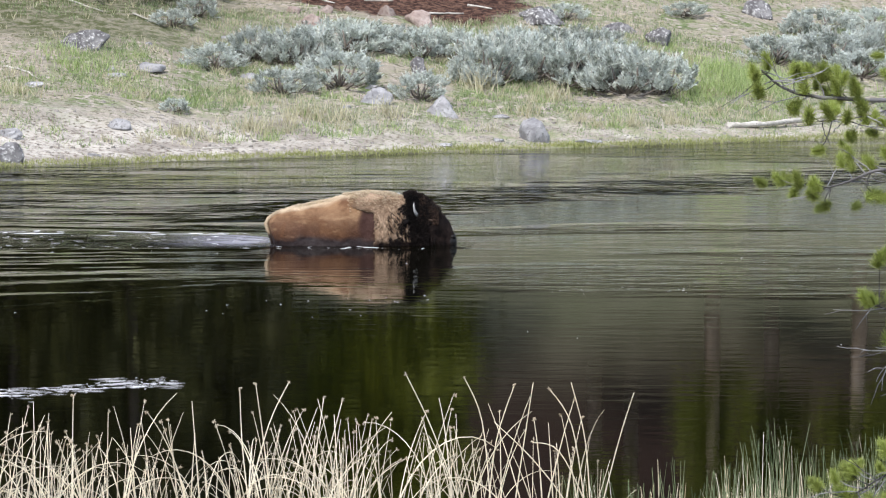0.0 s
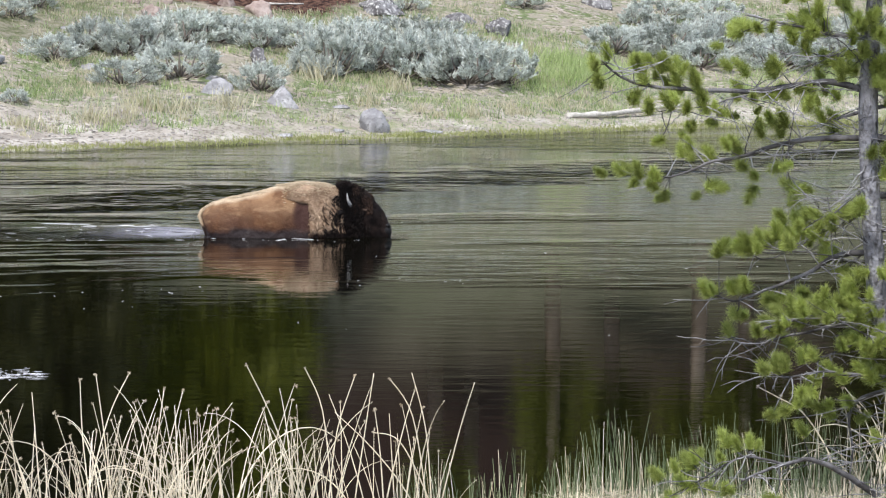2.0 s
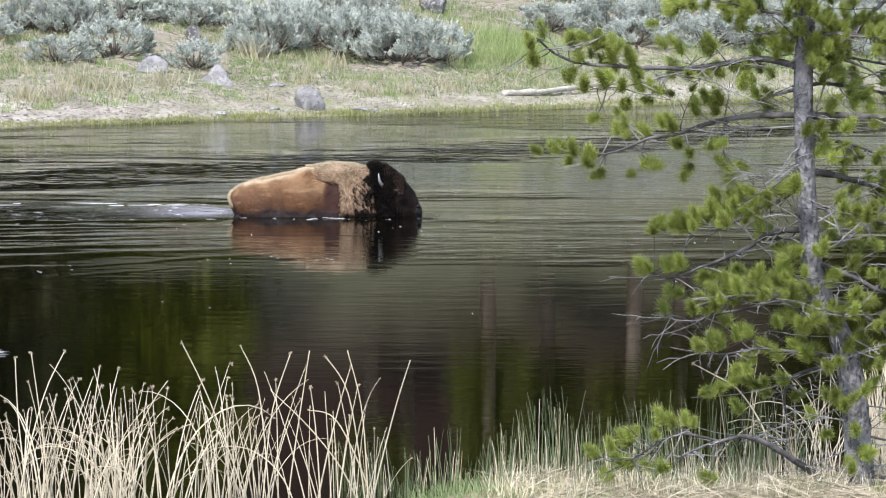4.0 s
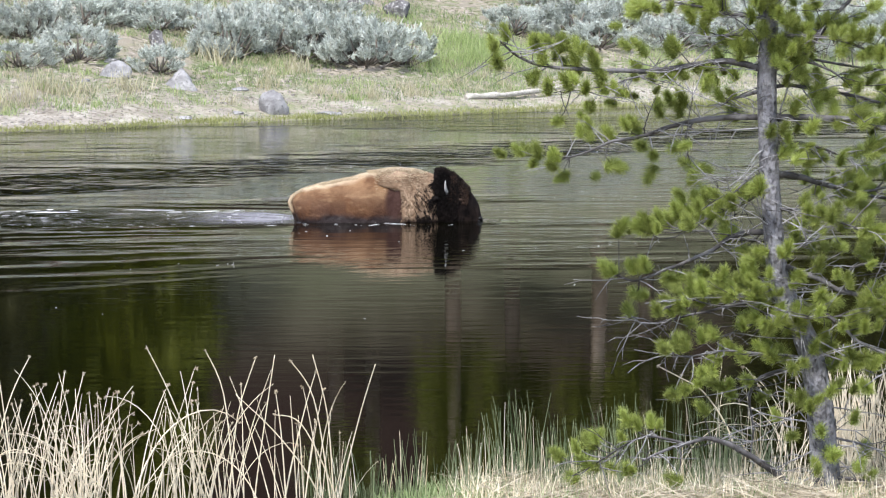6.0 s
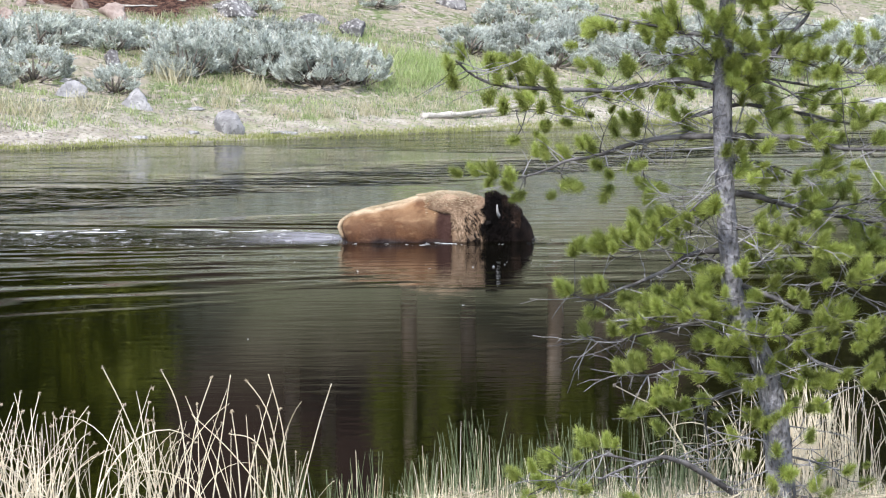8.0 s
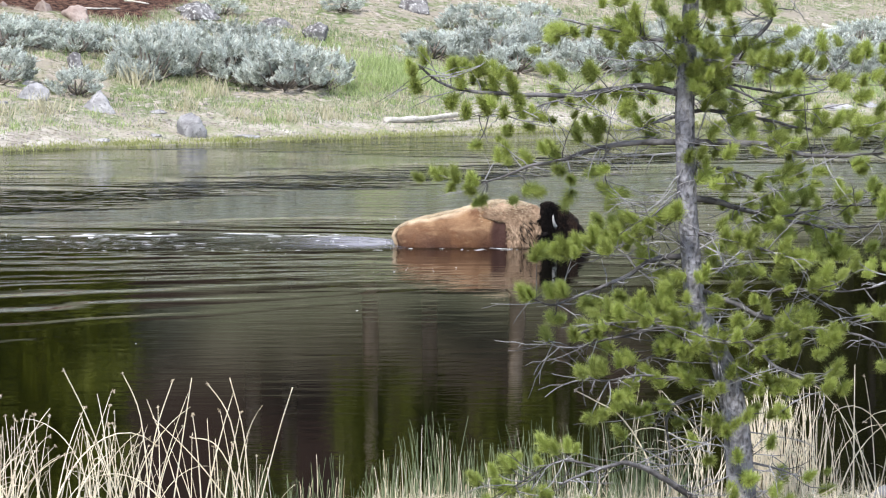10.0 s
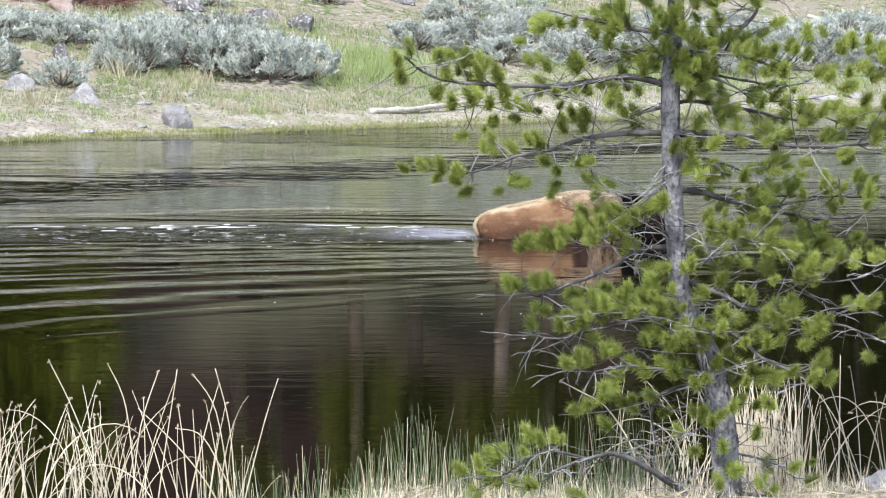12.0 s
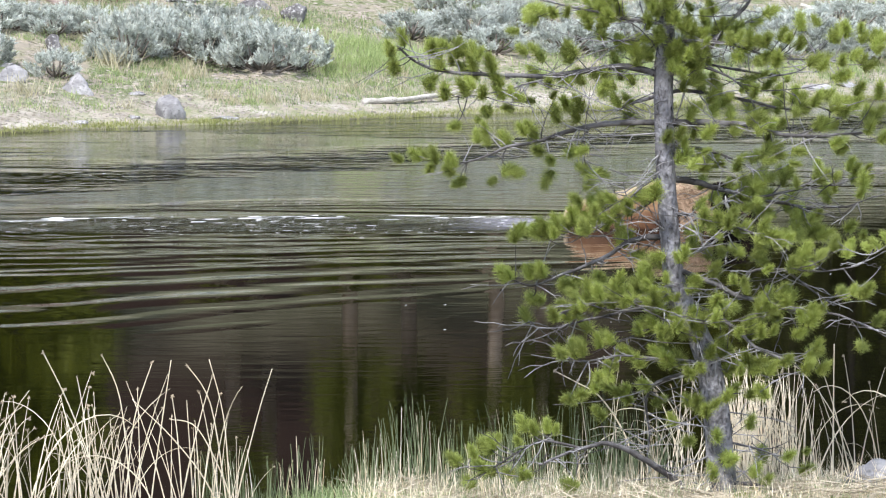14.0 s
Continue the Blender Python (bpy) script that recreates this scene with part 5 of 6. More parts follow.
# ---- the bison ----
def coat_mat():
    m, t, n, l, p = node_mat("bison_coat")
    c = n.new("ShaderNodeTexCoord")
    sep = n.new("ShaderNodeSeparateXYZ")
    l.new(c.outputs["Object"], sep.inputs[0])
    co = coords(t, "Object")
    wob = math_node(t, "MULTIPLY", math_node(t, "SUBTRACT", noise_tex(t, co, 3.5, 4.0), 0.5), 0.30)
    z = math_node(t, "ADD", sep.outputs[2], wob)
    # tan winter coat on the back; the flanks' shading is put into their darker colour
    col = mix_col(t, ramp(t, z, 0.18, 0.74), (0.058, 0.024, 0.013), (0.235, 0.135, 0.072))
    col = mix_col(t, ramp(t, noise_tex(t, co, 2.6, 5.0), 0.45, 0.64), col, (0.105, 0.048, 0.022))
    # cream on upward faces: pale spine hair plus light from above painted in
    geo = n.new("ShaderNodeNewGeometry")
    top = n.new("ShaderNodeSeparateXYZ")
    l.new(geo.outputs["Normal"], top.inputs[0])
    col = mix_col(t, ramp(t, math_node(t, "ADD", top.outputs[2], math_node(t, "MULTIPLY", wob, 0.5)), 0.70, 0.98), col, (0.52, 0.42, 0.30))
    hair = noise_tex(t, coords(t, "Object", (10, 40, 14)), 6.0, 3.0)
    col = mix_col(t, ramp(t, noise_tex(t, coords(t, "Object", (1.5, 3, 4)), 2.0, 5.0), 0.52, 0.68), col, mix_col(t, 0.25, col, (0.40, 0.265, 0.155)))
    col = mix_col(t, ramp(t, hair, 0.5, 0.85), col, (0.14, 0.075, 0.04))
    # dark brown upright patch behind the shoulder, along the edge of the cape
    px = math_node(t, "DIVIDE", math_node(t, "SUBTRACT", sep.outputs[0], 0.09), 0.14)
    pz = math_node(t, "DIVIDE", math_node(t, "SUBTRACT", sep.outputs[2], 0.38), 0.34)
    pr = math_node(t, "ADD", math_node(t, "ADD", math_node(t, "MULTIPLY", px, px), math_node(t, "MULTIPLY", pz, pz)), math_node(t, "MULTIPLY", wob, 3.0))
    col = mix_col(t, ramp(t, pr, 1.7, 0.4), col, (0.040, 0.017, 0.013))
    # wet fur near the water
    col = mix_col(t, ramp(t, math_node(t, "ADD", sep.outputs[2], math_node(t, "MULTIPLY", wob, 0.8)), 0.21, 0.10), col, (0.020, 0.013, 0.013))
    l.new(col, p.inputs["Base Color"])
    wet = ramp(t, math_node(t, "ADD", sep.outputs[2], math_node(t, "MULTIPLY", wob, 1.3)), 0.24, 0.12)
    l.new(math_node(t, "SUBTRACT", 0.75, math_node(t, "MULTIPLY", wet, 0.25)), p.inputs["Roughness"])
    p.inputs["Specular IOR Level"].default_value = 0.2
    b = bump(t, noise_tex(t, co, 3.2, 5.0), 0.8, 0.09)
    l.new(bump(t, hair, 0.6, 0.006, b), p.inputs["Normal"])
    return m


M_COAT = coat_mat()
M_CAPE = plain_mat("bison_cape", (0.195, 0.128, 0.085), (0.365, 0.262, 0.185), (0.15, 0.095, 0.062), 5, 22, 0.95, 0.010, island=0.3, wet=0.12, gloss=0.15)
M_MANE = plain_mat("bison_mane", (0.004, 0.003, 0.003), (0.013, 0.009, 0.008), (0.003, 0.0025, 0.0025), 3, 40, 0.8, 0.02, island=0.5, gloss=0.12)
M_FACE = plain_mat("bison_face", (0.006, 0.0042, 0.004), (0.020, 0.013, 0.011), (0.004, 0.003, 0.003), 6, 45, 0.75, 0.012, gloss=0.08)
M_CURL = plain_mat("bison_forelock", (0.014, 0.009, 0.007), (0.050, 0.028, 0.019), (0.005, 0.004, 0.0035), 4, 40, 0.8, 0.01, island=0.8, gloss=0.2)
M_BROW = plain_mat("bison_brow", (0.042, 0.026, 0.019), (0.085, 0.055, 0.040), (0.015, 0.010, 0.008), 8, 50, 0.7, 0.005, gloss=0.2)
M_SPINE = plain_mat("bison_back_hair", (0.50, 0.40, 0.28), (0.60, 0.50, 0.37), (0.44, 0.33, 0.22), 6, 30, 0.9, 0.0, island=0.2)
M_HORN = plain_mat("bison_horn", (0.28, 0.275, 0.27), (0.45, 0.44, 0.43), (0.22, 0.20, 0.19), 8, 40, 0.5, 0.003)
M_NOSE = plain_mat("bison_nose", (0.008, 0.007, 0.007), (0.014, 0.012, 0.012), (0.005, 0.005, 0.005), 8, 60, 0.42, 0.002, gloss=0.18)
# wet here also paints the shadow line down the lower tail
M_TAIL = plain_mat("bison_rump_hair", (0.36, 0.26, 0.17), (0.42, 0.33, 0.23), (0.2, 0.13, 0.08), 8, 50, 0.9, 0.01, wet=0.2)


def profile(rings, x):
    """Blend of (x, centre z, half width, half height) rings at x."""
    if x <= rings[0][0]:
        return rings[0][1:]
    for a, b in zip(rings, rings[1:]):
        if x <= b[0]:
            f = (x - a[0]) / (b[0] - a[0])
            f = f * f * (3 - 2 * f) * 0.5 + f * 0.5
            return tuple(u * (1 - f) + v * f for u, v in zip(a[1:], b[1:]))
    return rings[-1][1:]


# x, centre height, half width, half height
TORSO = [(-1.525, 0.16, 0.03, 0.06), (-1.51, 0.12, 0.12, 0.22), (-1.47, 0.08, 0.21, 0.36), (-1.39, 0.03, 0.29, 0.48), (-1.28, -0.02, 0.35, 0.59), (-1.0, -0.06, 0.42, 0.715), (-0.6, -0.07, 0.46, 0.805), (-0.25, -0.05, 0.47, 0.87), (0.1, -0.04, 0.44, 0.91), (0.4, -0.04, 0.40, 0.895), (0.62, -0.03, 0.34, 0.83), (0.85, 0.02, 0.22, 0.62)]
SKULL = [(0.58, 0.20, 0.16, 0.44), (0.66, 0.30, 0.25, 0.52), (0.76, 0.31, 0.285, 0.545), (0.92, 0.265, 0.27, 0.545), (1.06, 0.205, 0.245, 0.52), (1.18, 0.16, 0.21, 0.475), (1.28, 0.125, 0.18, 0.385), (1.36, 0.11, 0.16, 0.28), (1.42, 0.09, 0.13, 0.18), (1.45, 0.08, 0.05, 0.07)]


def loft(name, rings, steps, sides, relief, material, seed=0.0, power=2.3, lo=None, hi=None, arc=(0, 6.2832), proud=0.0):
    lo = rings[0][0] if lo is None else lo
    hi = rings[-1][0] if hi is None else hi
    verts, faces = [], []
    closed = arc[1] - arc[0] > 6.2
    k = sides if closed else sides + 1
    for i in range(steps + 1):
        x = lo + (hi - lo) * i / steps
        cz, hw, hh = profile(rings, x)
        for j in range(k):
            a = arc[0] + (arc[1] - arc[0]) * j / sides
            ca, sa = math.cos(a), math.sin(a)
            y = (hw + proud) * math.copysign(abs(ca) ** (2 / power), ca)
            z = cz + (hh + proud) * math.copysign(abs(sa) ** (2 / power), sa)
            verts.append(Vector((x, y, z)))
    for i in range(steps):
        for j in range(sides):
            j2 = (j + 1) % k if closed else j + 1
            faces.append((i * k + j, (i + 1) * k + j, (i + 1) * k + j2, i * k + j2))
    if closed:
        faces.append(tuple(range(k)))
        faces.append(tuple(steps * k + j for j in reversed(range(k))))
    out = []
    for v in verts:
        if rings is TORSO:  # haunch and shoulder stand out, with hollows before and behind
            s = math.copysign(1, v.y) * min(abs(v.y) * 4, 1)
            v.x += 0.11 * smooth01(0.40, 0.02, v.z) * smooth01(-1.1, -1.5, v.x)  # the thighs fall in below the rump
            v.y += s * 0.055 * math.exp(-((v.x + 1.08) / 0.2) ** 2 - ((v.z - 0.18) / 0.28) ** 2)
            v.y -= s * 0.040 * math.exp(-((v.x + 0.74 + 0.25 * (v.z - 0.2)) / 0.09) ** 2 - ((v.z - 0.22) / 0.25) ** 2)
            v.y -= s * 0.030 * math.exp(-((v.x - 0.06) / 0.07) ** 2 - ((v.z - 0.35) / 0.25) ** 2)
        w = relief[0] * noise.noise_vector(v * relief[1] + Vector((seed, 0, 0))) + relief[2] * noise.noise_vector(v * relief[3] + Vector((0, seed, 0)))
        out.append(tuple(v + w))
    return out, faces


def cape_edge(z, y):
    """Where the ragged front cape begins, further back along the top of the hump."""
    tongue = 0.36 * smooth01(0.55, 0.66, z) * smooth01(0.98, 0.84, z)
    return 0.19 - tongue + 0.07 * noise.noise((y * 3, z * 6, 3)) + 0.06 * noise.noise((y * 9, z * 15, 7))


def wool(rings, lo, hi, count, size, seed, proud=0.0, back=0.6, zmin=-0.05, edged=False, zmax=9.0, girth=0.14, lift=(0.1, 0.5), curl=0.3, ragged=0.0):
    """Small tapered locks lying on a lofted body."""
    r = random.Random(seed)
    verts, faces = [], []
    while count > 0:
        x = r.uniform(lo, hi)
        cz, hw, hh = profile(rings, x)
        a = r.uniform(-0.6, 3.75)
        ca, sa = math.cos(a), math.sin(a)
        p = Vector((x, (hw + proud) * math.copysign(abs(ca) ** 0.87, ca), cz + (hh + proud) * math.copysign(abs(sa) ** 0.87, sa)))
        if p.z < zmin or p.z > zmax + 0.1 * noise.noise((x * 9, a * 4, 2)) or (edged and x < cape_edge(p.z, p.y)) or x < lo + ragged * (0.5 + noise.noise((p.y * 4, p.z * 7, 5))):
            continue
        count -= 1
        n = Vector((0.15 * (x - (lo + hi) / 2), ca / max(hw, .05), sa / max(hh, .05))).normalized()
        d = (n * r.uniform(*lift) + Vector((-back * r.uniform(0.3, 1) + r.gauss(0, curl), r.gauss(0, 0.3), -0.6 * r.uniform(0.2, 1.2) + r.gauss(0, curl)))).normalized()
        ln = size * r.uniform(0.6, 1.4)
        tube(verts, faces, [tuple(p - n * 0.015), tuple(p + d * ln * 0.5 + n * 0.008), tuple(p + d * ln + Vector((0, 0, -0.2 * ln)))], [size * girth, size * girth * 0.85, 0.002], 4)
    return verts, faces


def curved_horn(side):
    verts, faces = [], []
    pts, rad = [], []
    for i in range(9):
        f = i / 8
        pts.append((0.87 - 0.015 * math.sin(f * 3) - 0.05 * f, side * (0.255 + 0.08 * math.sin(f * 2.2)), 0.52 + 0.20 * f ** 1.15))
        rad.append(0.026 * (1 - f) ** 0.7 + 0.004)
    tube(verts, faces, pts, rad, 9)
    return raw_mesh("horn", verts, faces, [M_HORN], True)


def build_bison():
    b = empty("bison", pose(-1.24, 78.9, 0))
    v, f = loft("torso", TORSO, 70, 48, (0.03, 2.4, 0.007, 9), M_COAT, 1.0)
    part("torso", raw_mesh("torso", v, f, [M_COAT], True), b, "brown coat, tan back painted lighter on top, flanks shaded darker, wet at the belly")
    # fine bleached hair standing along the spine
    v, f = [], []
    for _ in range(6500):
        x = rng.uniform(-1.46, 0.6)
        cz, hw, hh = profile(TORSO, x)
        a = math.pi / 2 + rng.gauss(0, 0.13 if x < -0.2 else 0.30)
        out = -0.006 if x < -0.3 else 0.022
        p = Vector((x, (hw + out) * math.copysign(abs(math.cos(a)) ** 0.87, math.cos(a)), cz + (hh + out) * math.sin(a) ** 0.87))
        d = Vector((rng.gauss(-0.9, 0.3), math.cos(a) * 0.6 + rng.gauss(0, 0.2), 0.12)).normalized() * rng.uniform(0.03, 0.06)
        tube(v, f, [tuple(p), tuple(p + d)], [0.0035, 0.001], 3)
    part("back_hair", raw_mesh("back_hair", v, f, [M_SPINE], True), b, "pale bleached hair along the spine")
    # shaggy cape over hump and shoulder
    v, f = loft("cape", TORSO, 46, 44, (0.022, 5, 0.016, 15), M_CAPE, 5.0, lo=-0.36, hi=0.72, arc=(-0.25, 3.39), proud=0.012)
    wv, wf = wool(TORSO, -0.36, 0.68, 15000, 0.019, 5, 0.010, back=0.2, zmin=0.0, edged=True, girth=0.36, lift=(0.05, 0.4), curl=0.9, zmax=0.79)
    v = [p if p[0] > cape_edge(p[2], p[1]) else (p[0], p[1] * 0.88, p[2] - 0.10 if p[2] > 0.2 else p[2]) for p in v]
    k = len(v)
    v += wv
    f += [tuple(i + k for i in q) for q in wf]
    for _ in range(330):
        x = 0.72 - 0.5 * rng.random() ** 1.6
        side = rng.choice((-1, 1))
        z0 = rng.uniform(0.04, 0.66)
        cz, hw, hh = profile(TORSO, x)
        y0 = (hw + 0.02) * (1 - min(abs((z0 - cz) / hh), 0.98) ** 2.3) ** (1 / 2.3)
        if x < cape_edge(z0, side * y0) + 0.02:
            continue
        p = Vector((x, side * y0, z0))
        ln = rng.uniform(0.06, 0.14)
        tube(v, f, [tuple(p), tuple(p + Vector((rng.gauss(0, .012), side * 0.02, -0.4 * ln))), tuple(p + Vector((rng.gauss(0, .02), side * 0.022, -0.75 * ln))), tuple(p + Vector((rng.gauss(0, .03), side * 0.01, -ln)))], [0.008, 0.010, 0.008, 0.002], 4)
    part("cape", raw_mesh("cape", v, f, [M_CAPE], True), b, "curly pale tan wool cape over the hump")
    # dark strands where the wool parts, towards the throat
    v, f = wool(TORSO, 0.44, 0.64, 520, 0.06, 33, 0.03, zmin=-0.05, zmax=0.20, girth=0.10, lift=(0.2, 0.6))
    for _ in range(46):
        x, z0 = rng.uniform(0.38, 0.60), rng.uniform(0.18, 0.62)
        cz, hw, hh = profile(TORSO, x)
        y0 = (hw + 0.034) * (1 - min(abs((z0 - cz) / hh), 0.98) ** 2.3) ** (1 / 2.3)
        for side in (-1, 1):
            ln = rng.uniform(0.05, 0.12)
            p = Vector((x, side * y0, z0))
            tube(v, f, [tuple(p), tuple(p + Vector((0.02, side * 0.012, -0.5 * ln))), tuple(p + Vector((0.05 + rng.gauss(0, .015), side * 0.01, -ln)))], [0.003, 0.006, 0.002], 4)
    tagged(part("dark_locks", raw_mesh("dark_locks", v, f, [M_MANE], True), b, "dark strands between the curls of the cape"), kind="stuff")
    v, f = loft("head", SKULL, 40, 36, (0.03, 4, 0.02, 13), M_MANE, 9.0)
    head = part("head", raw_mesh("head", v, f, [M_FACE], True), b, "massive dark woolly head held low")
    v, f = wool(SKULL, 0.64, 1.06, 6000, 0.062, 8, 0.004, 0.5, ragged=0.06, girth=0.10, lift=(0.2, 0.8))
    # upstanding crest between and behind the horns
    for i in range(700):
        x = 0.66 + 0.34 * rng.random() ** 1.3
        cz, hw, hh = profile(SKULL, x)
        a = math.pi / 2 + rng.gauss(0, 0.5)
        p = Vector((x, hw * math.cos(a), cz + hh * math.sin(a) - 0.02))
        d = Vector((rng.gauss(0.0, 0.35), math.cos(a) + rng.gauss(0, 0.3), math.sin(a) * 0.9)).normalized()
        ln = rng.uniform(0.05, 0.095) * (1.15 if x < 0.84 else 0.75)
        tube(v, f, [tuple(p), tuple(p + d * ln * 0.55), tuple(p + d * ln + Vector((rng.gauss(0, .02), 0, -0.015)))], [0.008, 0.007, 0.0015], 4)
    k = len(v)
    av, af = wool(TORSO, 0.60, 0.78, 1800, 0.06, 28, 0.03, ragged=0.12, zmin=-0.05, zmax=0.75, girth=0.10, lift=(0.2, 0.7))
    v += av
    f += [tuple(i + k for i in q) for q in af]
    # beard hanging from jaw and throat
    for i in range(420):
        x = rng.uniform(0.66, 1.16)
        side = rng.choice((-1, 1))
        p = Vector((x, side * rng.uniform(0.10, 0.235), rng.uniform(0.02, 0.26)))
        ln = rng.uniform(0.06, 0.13)
        tube(v, f, [tuple(p), tuple(p + Vector((rng.gauss(0, .012), side * 0.03, -0.5 * ln))), tuple(p + Vector((rng.gauss(0, .03), side * 0.03, -ln)))], [0.010, 0.009, 0.002], 4)
    part("mane", raw_mesh("mane", v, f, [M_MANE], True), head, "shaggy almost black curls")
    v, f = wool(SKULL, 0.90, 1.20, 1700, 0.040, 21, 0.004, 0.1, zmin=0.40, girth=0.16, lift=(0.3, 0.9))
    part("forelock", raw_mesh("forelock", v, f, [M_CURL], True), head, "dark brown curls over the brow")
    v, f = wool(SKULL, 1.04, 1.33, 1500, 0.022, 18, 0.0, girth=0.12, lift=(0.1, 0.5), curl=0.5)
    part("face_hair", raw_mesh("face_hair", v, f, [M_FACE], True), head, "short dark brown hair of the face")
    for side in (-1, 1):
        part("horn", curved_horn(side), head, "short upturned grey horn")
        bm = bmesh.new()
        bmesh.ops.create_uvsphere(bm, u_segments=12, v_segments=8, radius=0.024)
        part("eye", mesh_of("eye", bm, M_NOSE, True), head, "small glossy dark eye", pose(1.075, side * 0.228, 0.415))
        lv, lf = [], []
        tube(lv, lf, [(1.03, side * 0.235, 0.405), (1.055, side * 0.25, 0.452), (1.095, side * 0.245, 0.45), (1.125, side * 0.22, 0.40)], [0.010, 0.019, 0.018, 0.008], 7)
        part("brow", raw_mesh("brow", lv, lf, [M_BROW], True), head, "heavy brown lid over the eye")
        ev, ef = [], []
        tube(ev, ef, [(0.76, side * 0.26, 0.42), (0.70, side * 0.33, 0.42), (0.66, side * 0.37, 0.39)], [0.03, 0.045, 0.008], 8)
        part("ear", raw_mesh("ear", ev, ef, [M_MANE], True), head)
        nv, nf = [], []
        tube(nv, nf, [(1.38, side * 0.085, 0.17), (1.43, side * 0.085, 0.18), (1.46, side * 0.07, 0.155)], [0.045, 0.038, 0.012], 10)
        part("nostril", raw_mesh("nostril", nv, nf, [M_NOSE], True), head)
    bm = bmesh.new()
    bmesh.ops.create_uvsphere(bm, u_segments=20, v_segments=14, radius=1)
    part("muzzle", mesh_of("muzzle", bm, M_NOSE, True), head, "wet black muzzle at the water", Matrix.LocRotScale((1.375, 0, 0.095), None, (0.105, 0.15, 0.135)))
    tv, tf = [], []
    tube(tv, tf, [(-1.27, 0.0, 0.53), (-1.39, -0.01, 0.50), (-1.49, -0.02, 0.43), (-1.53, -0.03, 0.35), (-1.495, -0.04, 0.24), (-1.445, -0.05, 0.12), (-1.40, -0.05, -0.1)], [0.02, 0.034, 0.040, 0.038, 0.030, 0.022, 0.02], 10)
    part("tail", raw_mesh("tail", tv, tf, [M_TAIL], True), b, "pale hair at the root of the tail")
    tagged(b, "large brown bison with dark head swimming half submerged in the river", "bison")
    return b, head


def wake_height(x, y):
    back = max(-x - 0.6, 0.0)
    lat = -y
    rim = smooth01(-26, -20, x) * smooth01(3.5, 1.5, x) * smooth01(-20, -16, y) * smooth01(6, 4, y)
    z = 0.0
    if lat > 0:
        fan = lat / (1 + 0.13 * (back + 2))
        wob = 0.6 * noise.noise((x * 0.14, y * 0.2, 1)) + 0.22 * noise.noise((x * 0.45, y * 0.6, 4))
        env = smooth01(0.4, 2.2, fan) * smooth01(9.5, 6.0, fan) * smooth01(1.2, -1.6, x) * (0.3 + 0.7 * smooth01(0, 9, back))
        z += 0.0165 * env * (0.5 + 0.5 * math.sin(2 * math.pi * (fan + wob) / 1.15)) ** 1.0 * 1.5 * (0.7 + 0.6 * smooth01(-0.3, 0.3, noise.noise((x * 0.2, y * 0.55, 21)))) * (0.75 + 0.5 * noise.noise((x * 0.3, y * 0.5, 9)))
        z += 0.0045 * smooth01(0.8, 1.6, fan) * smooth01(5.0, 3.0, fan) * smooth01(-1.5, -4.5, x) * math.sin(2 * math.pi * (fan + 0.7 * wob) / 0.42)
        z += 0.012 * smooth01(0.5, 1.2, lat) * smooth01(8.0, 2.0, fan) * smooth01(-1.0, -4.0, x) * (0.5 + noise.noise((x * 0.8, y * 1.5, 11)) + 0.7 * smooth01(4.5, 1.5, fan) * noise.noise((x * 2.3, y * 3.8, 12)))
    else:
        fan = -lat / (1 + 0.10 * (back + 1))
        env = smooth01(1.8, 2.6, fan) * smooth01(4.6, 3.2, fan) * smooth01(0.5, -1.6, x)
        z += 0.007 * env * (1 + math.sin(2 * math.pi * (fan + 0.3 * noise.noise((x * 0.2, y * 0.3, 1))) / 0.8))
    # the long back of the wake, tilted up to a sharp far edge
    z += 0.07 * smooth01(-2.2, 2.0, y) * smooth01(2.5, 2.0, y) * smooth01(-1.3, -2.2, x) * smooth01(-22, -9, x) * (0.8 + 0.4 * noise.noise((x * 0.5, y * 0.9, 6)))
    z += 0.018 * smooth01(1.0, 2.0, y) * smooth01(2.4, 2.05, y) * smooth01(-2.0, -3.5, x) * smooth01(-16, -6, x)
    # churned strip straight behind, heaped up close to the rump
    strip = smooth01(1.35 + 0.02 * back, 0.5, abs(y - 0.5)) * smooth01(-1.2, -1.7, x) * smooth01(-22, -7, x)
    chop = noise.noise((x * 1.3, y * 3.4, 5)) + 0.8 * noise.noise((x * 3.4, y * 8, 8))
    z += 0.006 * strip * (chop + 0.9) * smooth01(0.5, 2.5, back) + 0.013 * strip * smooth01(-4.5, -2.2, x) * (0.8 + 0.5 * noise.noise((x * 0.9, y * 1.5, 2)))
    # water heaped along the flanks
    z += 0.02 * smooth01(0.9, 0.45, abs(y)) * smooth01(-1.9, -1.5, x) * smooth01(1.8, 1.5, x)
    return z * rim - 0.003


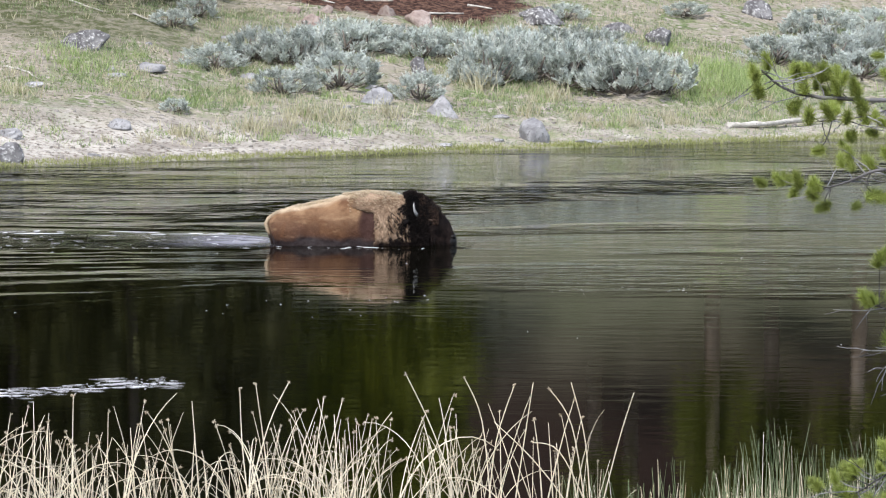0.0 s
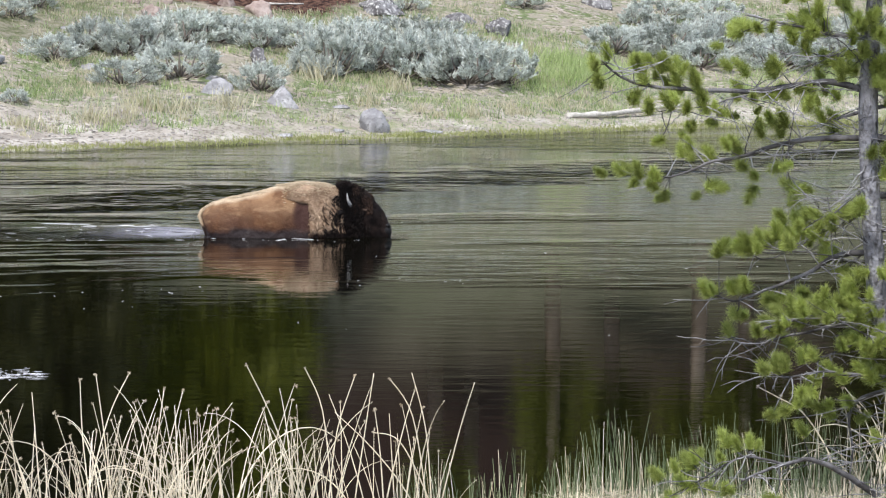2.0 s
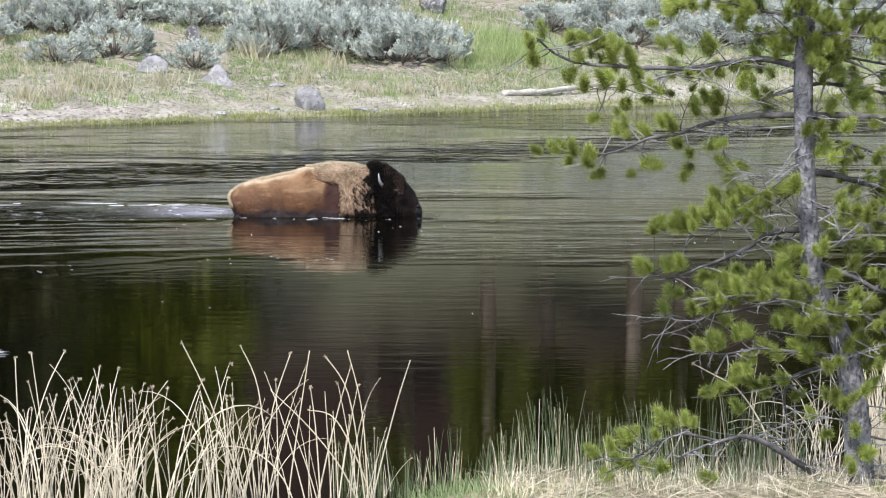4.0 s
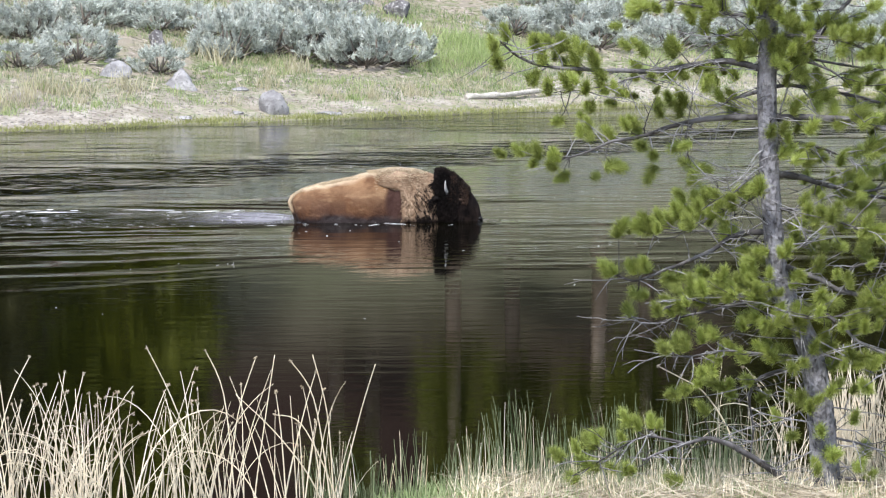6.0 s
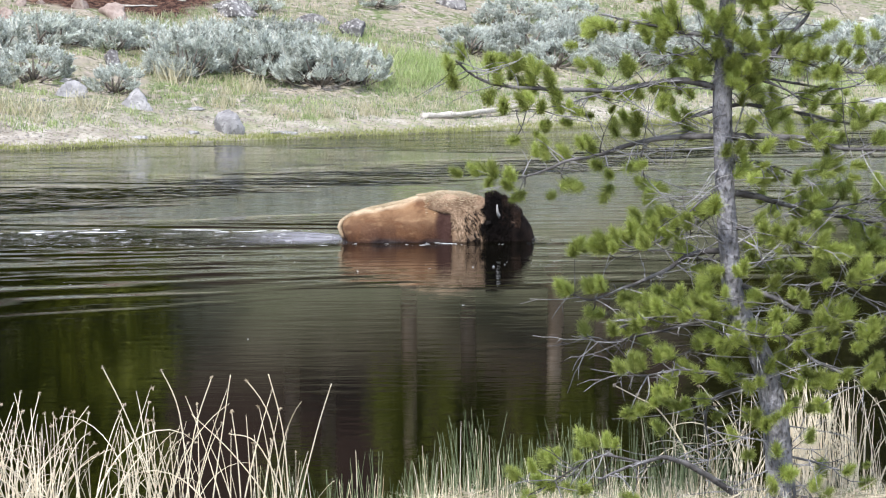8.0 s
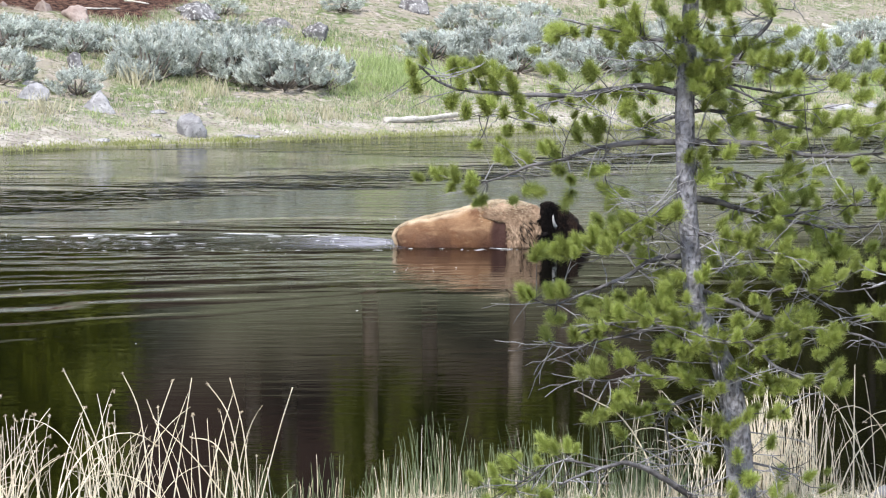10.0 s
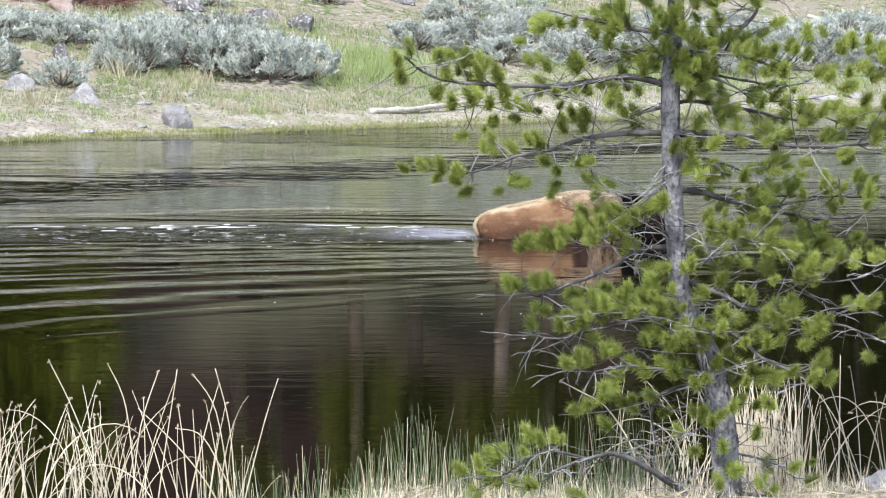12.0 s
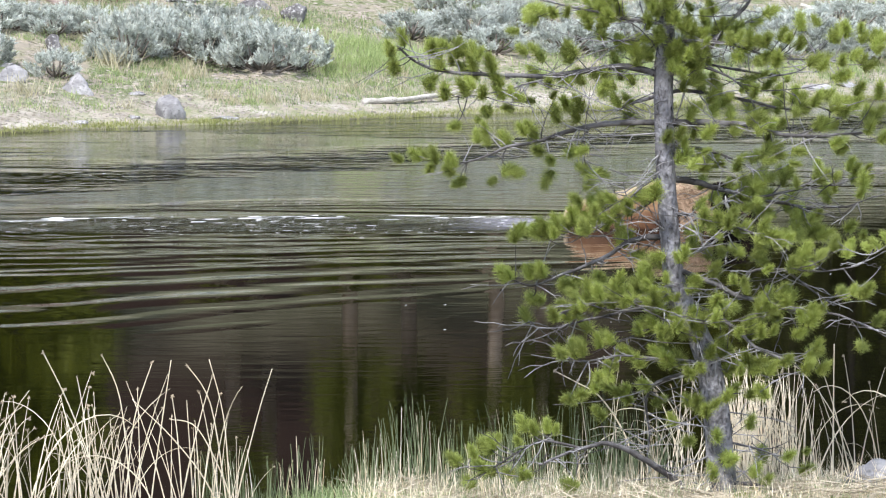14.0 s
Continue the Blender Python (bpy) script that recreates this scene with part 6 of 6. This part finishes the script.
def build_wake():
    """Ripples that trail the bison, in the bison's space: low swells that rise from the river and fade into it."""
    xs = spaced([(-26, -8, 0.16), (-8, 3.5, 0.11)])
    ys = spaced([(-20, -2, 0.13), (-2, 2.8, 0.06), (2.8, 6, 0.14)])
    verts = [(x, y, wake_height(x, y)) for y in ys for x in xs]
    nx = len(xs)
    w = empty("wake", pose(-1.24, 78.9, 0))
    for name, lo, hi in (("near_ripples", -99, -1.1), ("churned_water", -1.1, 2.3), ("far_ripples", 2.3, 99)):
        rows = [j for j in range(len(ys)) if lo - 0.07 < ys[j] < hi + 0.07]
        part_verts = [verts[j * nx + i] for j in rows for i in range(nx)]
        faces = [(j * nx + i, j * nx + i + 1, (j + 1) * nx + i + 1, (j + 1) * nx + i) for j in range(len(rows) - 1) for i in range(nx - 1)]
        part(name, raw_mesh(name, part_verts, faces, [M_CHURN if name == "churned_water" else M_WATER], True), w)
    tagged(w, "long curving ripples and churned water trailing the swimming bison", "wake")
    fv, ff = [], []
    r = random.Random(31)

    def fleck(x, y, a, c, heap=0.005):
        k = len(fv)
        pts = [(x + a * math.cos(q * 0.785) * r.uniform(0.7, 1.2), y + c * math.sin(q * 0.785) * r.uniform(0.7, 1.2)) for q in range(8)]
        fv.extend((px, py, wake_height(px, py) + 0.002) for px, py in pts)
        fv.append((x, y, wake_height(x, y) + heap))
        ff.extend((k + q, k + (q + 1) % 8, k + 8) for q in range(8))

    for _ in range(46):
        x = -2.4 - 14 * r.random() ** 1.4
        fleck(x, 1.6 + r.gauss(0, 0.3), 0.02 + 0.45 * r.random() ** 2.2, r.uniform(0.02, 0.10))
    for _ in range(190):
        x = -1.6 - 12 * r.random()
        fleck(x, r.gauss(0.3, 0.9), 0.012 + 0.10 * r.random() ** 3, r.uniform(0.006, 0.022), r.uniform(0.003, 0.007))
    # small white flecks standing for glints on the water beside the flank
    for _ in range(18):
        fleck(r.gauss(-0.1, 0.6), -0.52 - abs(r.gauss(0, 0.25)), 0.008 + 0.06 * r.random() ** 3, r.uniform(0.006, 0.02))
    # water broken white where it washes against the shoulder
    for _ in range(5):
        fleck(r.gauss(0.1, 0.22), -0.52 - abs(r.gauss(0, 0.14)), r.uniform(0.03, 0.10), r.uniform(0.01, 0.035), 0.006)
    tagged(part("foam", raw_mesh("foam", fv, ff, [M_FOAM], True), w, "thin white foam flecks and painted waterline glints"), kind="stuff")
    return w


def foam_flecks(name, label, count, seed, spot, length, width, material):
    fv, ff = [], []
    r = random.Random(seed)
    for _ in range(count):
        x, y = spot(r)
        a, c, k = length(r), width(r), len(fv)
        fv.extend((x + a * math.cos(q * 1.047) * r.uniform(0.7, 1.2), y + c * math.sin(q * 1.047), 0.003) for q in range(6))
        fv.append((x, y, 0.007))
        ff.extend((k + q, k + (q + 1) % 6, k + 6) for q in range(6))
    return tagged(new(name, raw_mesh(name, fv, ff, [material], True)), label, "foam", kind="stuff")


bison, bison_head = build_bison()
wake = build_wake()
SPARKLE = ((-0.75, 68.2), (1.9, 68.9), (-2.9, 67.2), (3.1, 70.0), (4.6, 75.5), (8.8, 73.0), (9.5, 84.0), (13.0, 78.0), (6.5, 92.0))


def drift_spot(r):
    """Loose flecks, half of them gathered in small drifts."""
    if r.random() < 0.35:
        x, y = r.choice(SPARKLE)
        return x + r.gauss(0, 0.5), y + r.gauss(0, 0.45)
    return r.uniform(-10, 28), r.uniform(60, 100)


drift = foam_flecks("drifting_foam", "tiny white foam flecks drifting on the river", 170, 41, drift_spot, lambda r: r.uniform(0.008, 0.024), lambda r: r.uniform(0.008, 0.02), M_FOAM)


def eddy_spot(r):
    """Along a few slanting threads, most of them broken."""
    x = r.uniform(-5.6, -2.95)
    return x, 55.3 + (x + 5.6) * 0.5 + 0.35 * round(r.gauss(0, 0.8)) + r.gauss(0, 0.07) + 0.25 * math.sin(x * 3.1)


eddy = foam_flecks("eddy_foam", "thin white foam streaks in an eddy below the bank", 330, 43, eddy_spot, lambda r: 0.012 + 0.16 * r.random() ** 3, lambda r: r.uniform(0.003, 0.009), M_THINFOAM)

# seconds, x, y, sink of the swimming bison
SWIM = [(0.0, -1.24, 78.95, -0.03), (1.5, -0.14, 78.75, -0.03), (3.0, 0.96, 78.55, -0.04), (4.5, 2.06, 78.2, -0.04), (6.0, 3.17, 77.85, -0.055), (7.0, 3.88, 77.75, -0.03), (8.0, 4.61, 77.62, -0.12), (9.0, 5.30, 77.45, -0.165), (11.5, 7.10, 77.2, -0.165), (13.0, 8.22, 77.1, -0.16), (14.0, 8.95, 77.0, -0.17)]


def motions():
    rows = []
    for i in range(57):
        t = 0.25 * i
        for a, c in zip(SWIM, SWIM[1:]):
            if a[0] <= t <= c[0]:
                f = (t - a[0]) / (c[0] - a[0])
                x, y, z = (a[k] * (1 - f) + c[k] * f for k in (1, 2, 3))
        rows.append((t, x, y, z))
    walk(bison, [(t, pose(x, y, z + 0.008 * math.sin(t * 4.2), 0, 0.5 * math.sin(t * 4.2 + 1), -3)) for t, x, y, z in rows])
    # the head nods forward as the bison pushes on
    neck = pose(0.6, 0, 0.2)
    nod = [(0.0, 0, -0.02, 0), (2.0, -2, -0.02, 0), (3.0, -2, -0.02, 0), (5.5, 5, -0.01, 0.02), (7.0, 8, 0, 0.03), (8.0, 4, 0.04, 0.0), (9.0, 1, 0.08, -0.04), (14.0, 1, 0.08, -0.04)]
    walk(bison_head, [(t, pose(reach, 0, lift) @ neck @ pose(0, 0, 0, 0, a, 0) @ neck.inverted()) for t, a, reach, lift in nod])
    walk(wake, [(t, pose(x, y, 0, 0, 0, -3)) for t, x, y, z in rows])
    walk(drift, [(0.0, pose(0, 0, 0)), (14.0, pose(-6.2, -0.6, 0))])
    walk(eddy, [(0.0, pose(0, 0, 0)), (14.0, pose(1.9, 0.3, 0))])


motions()
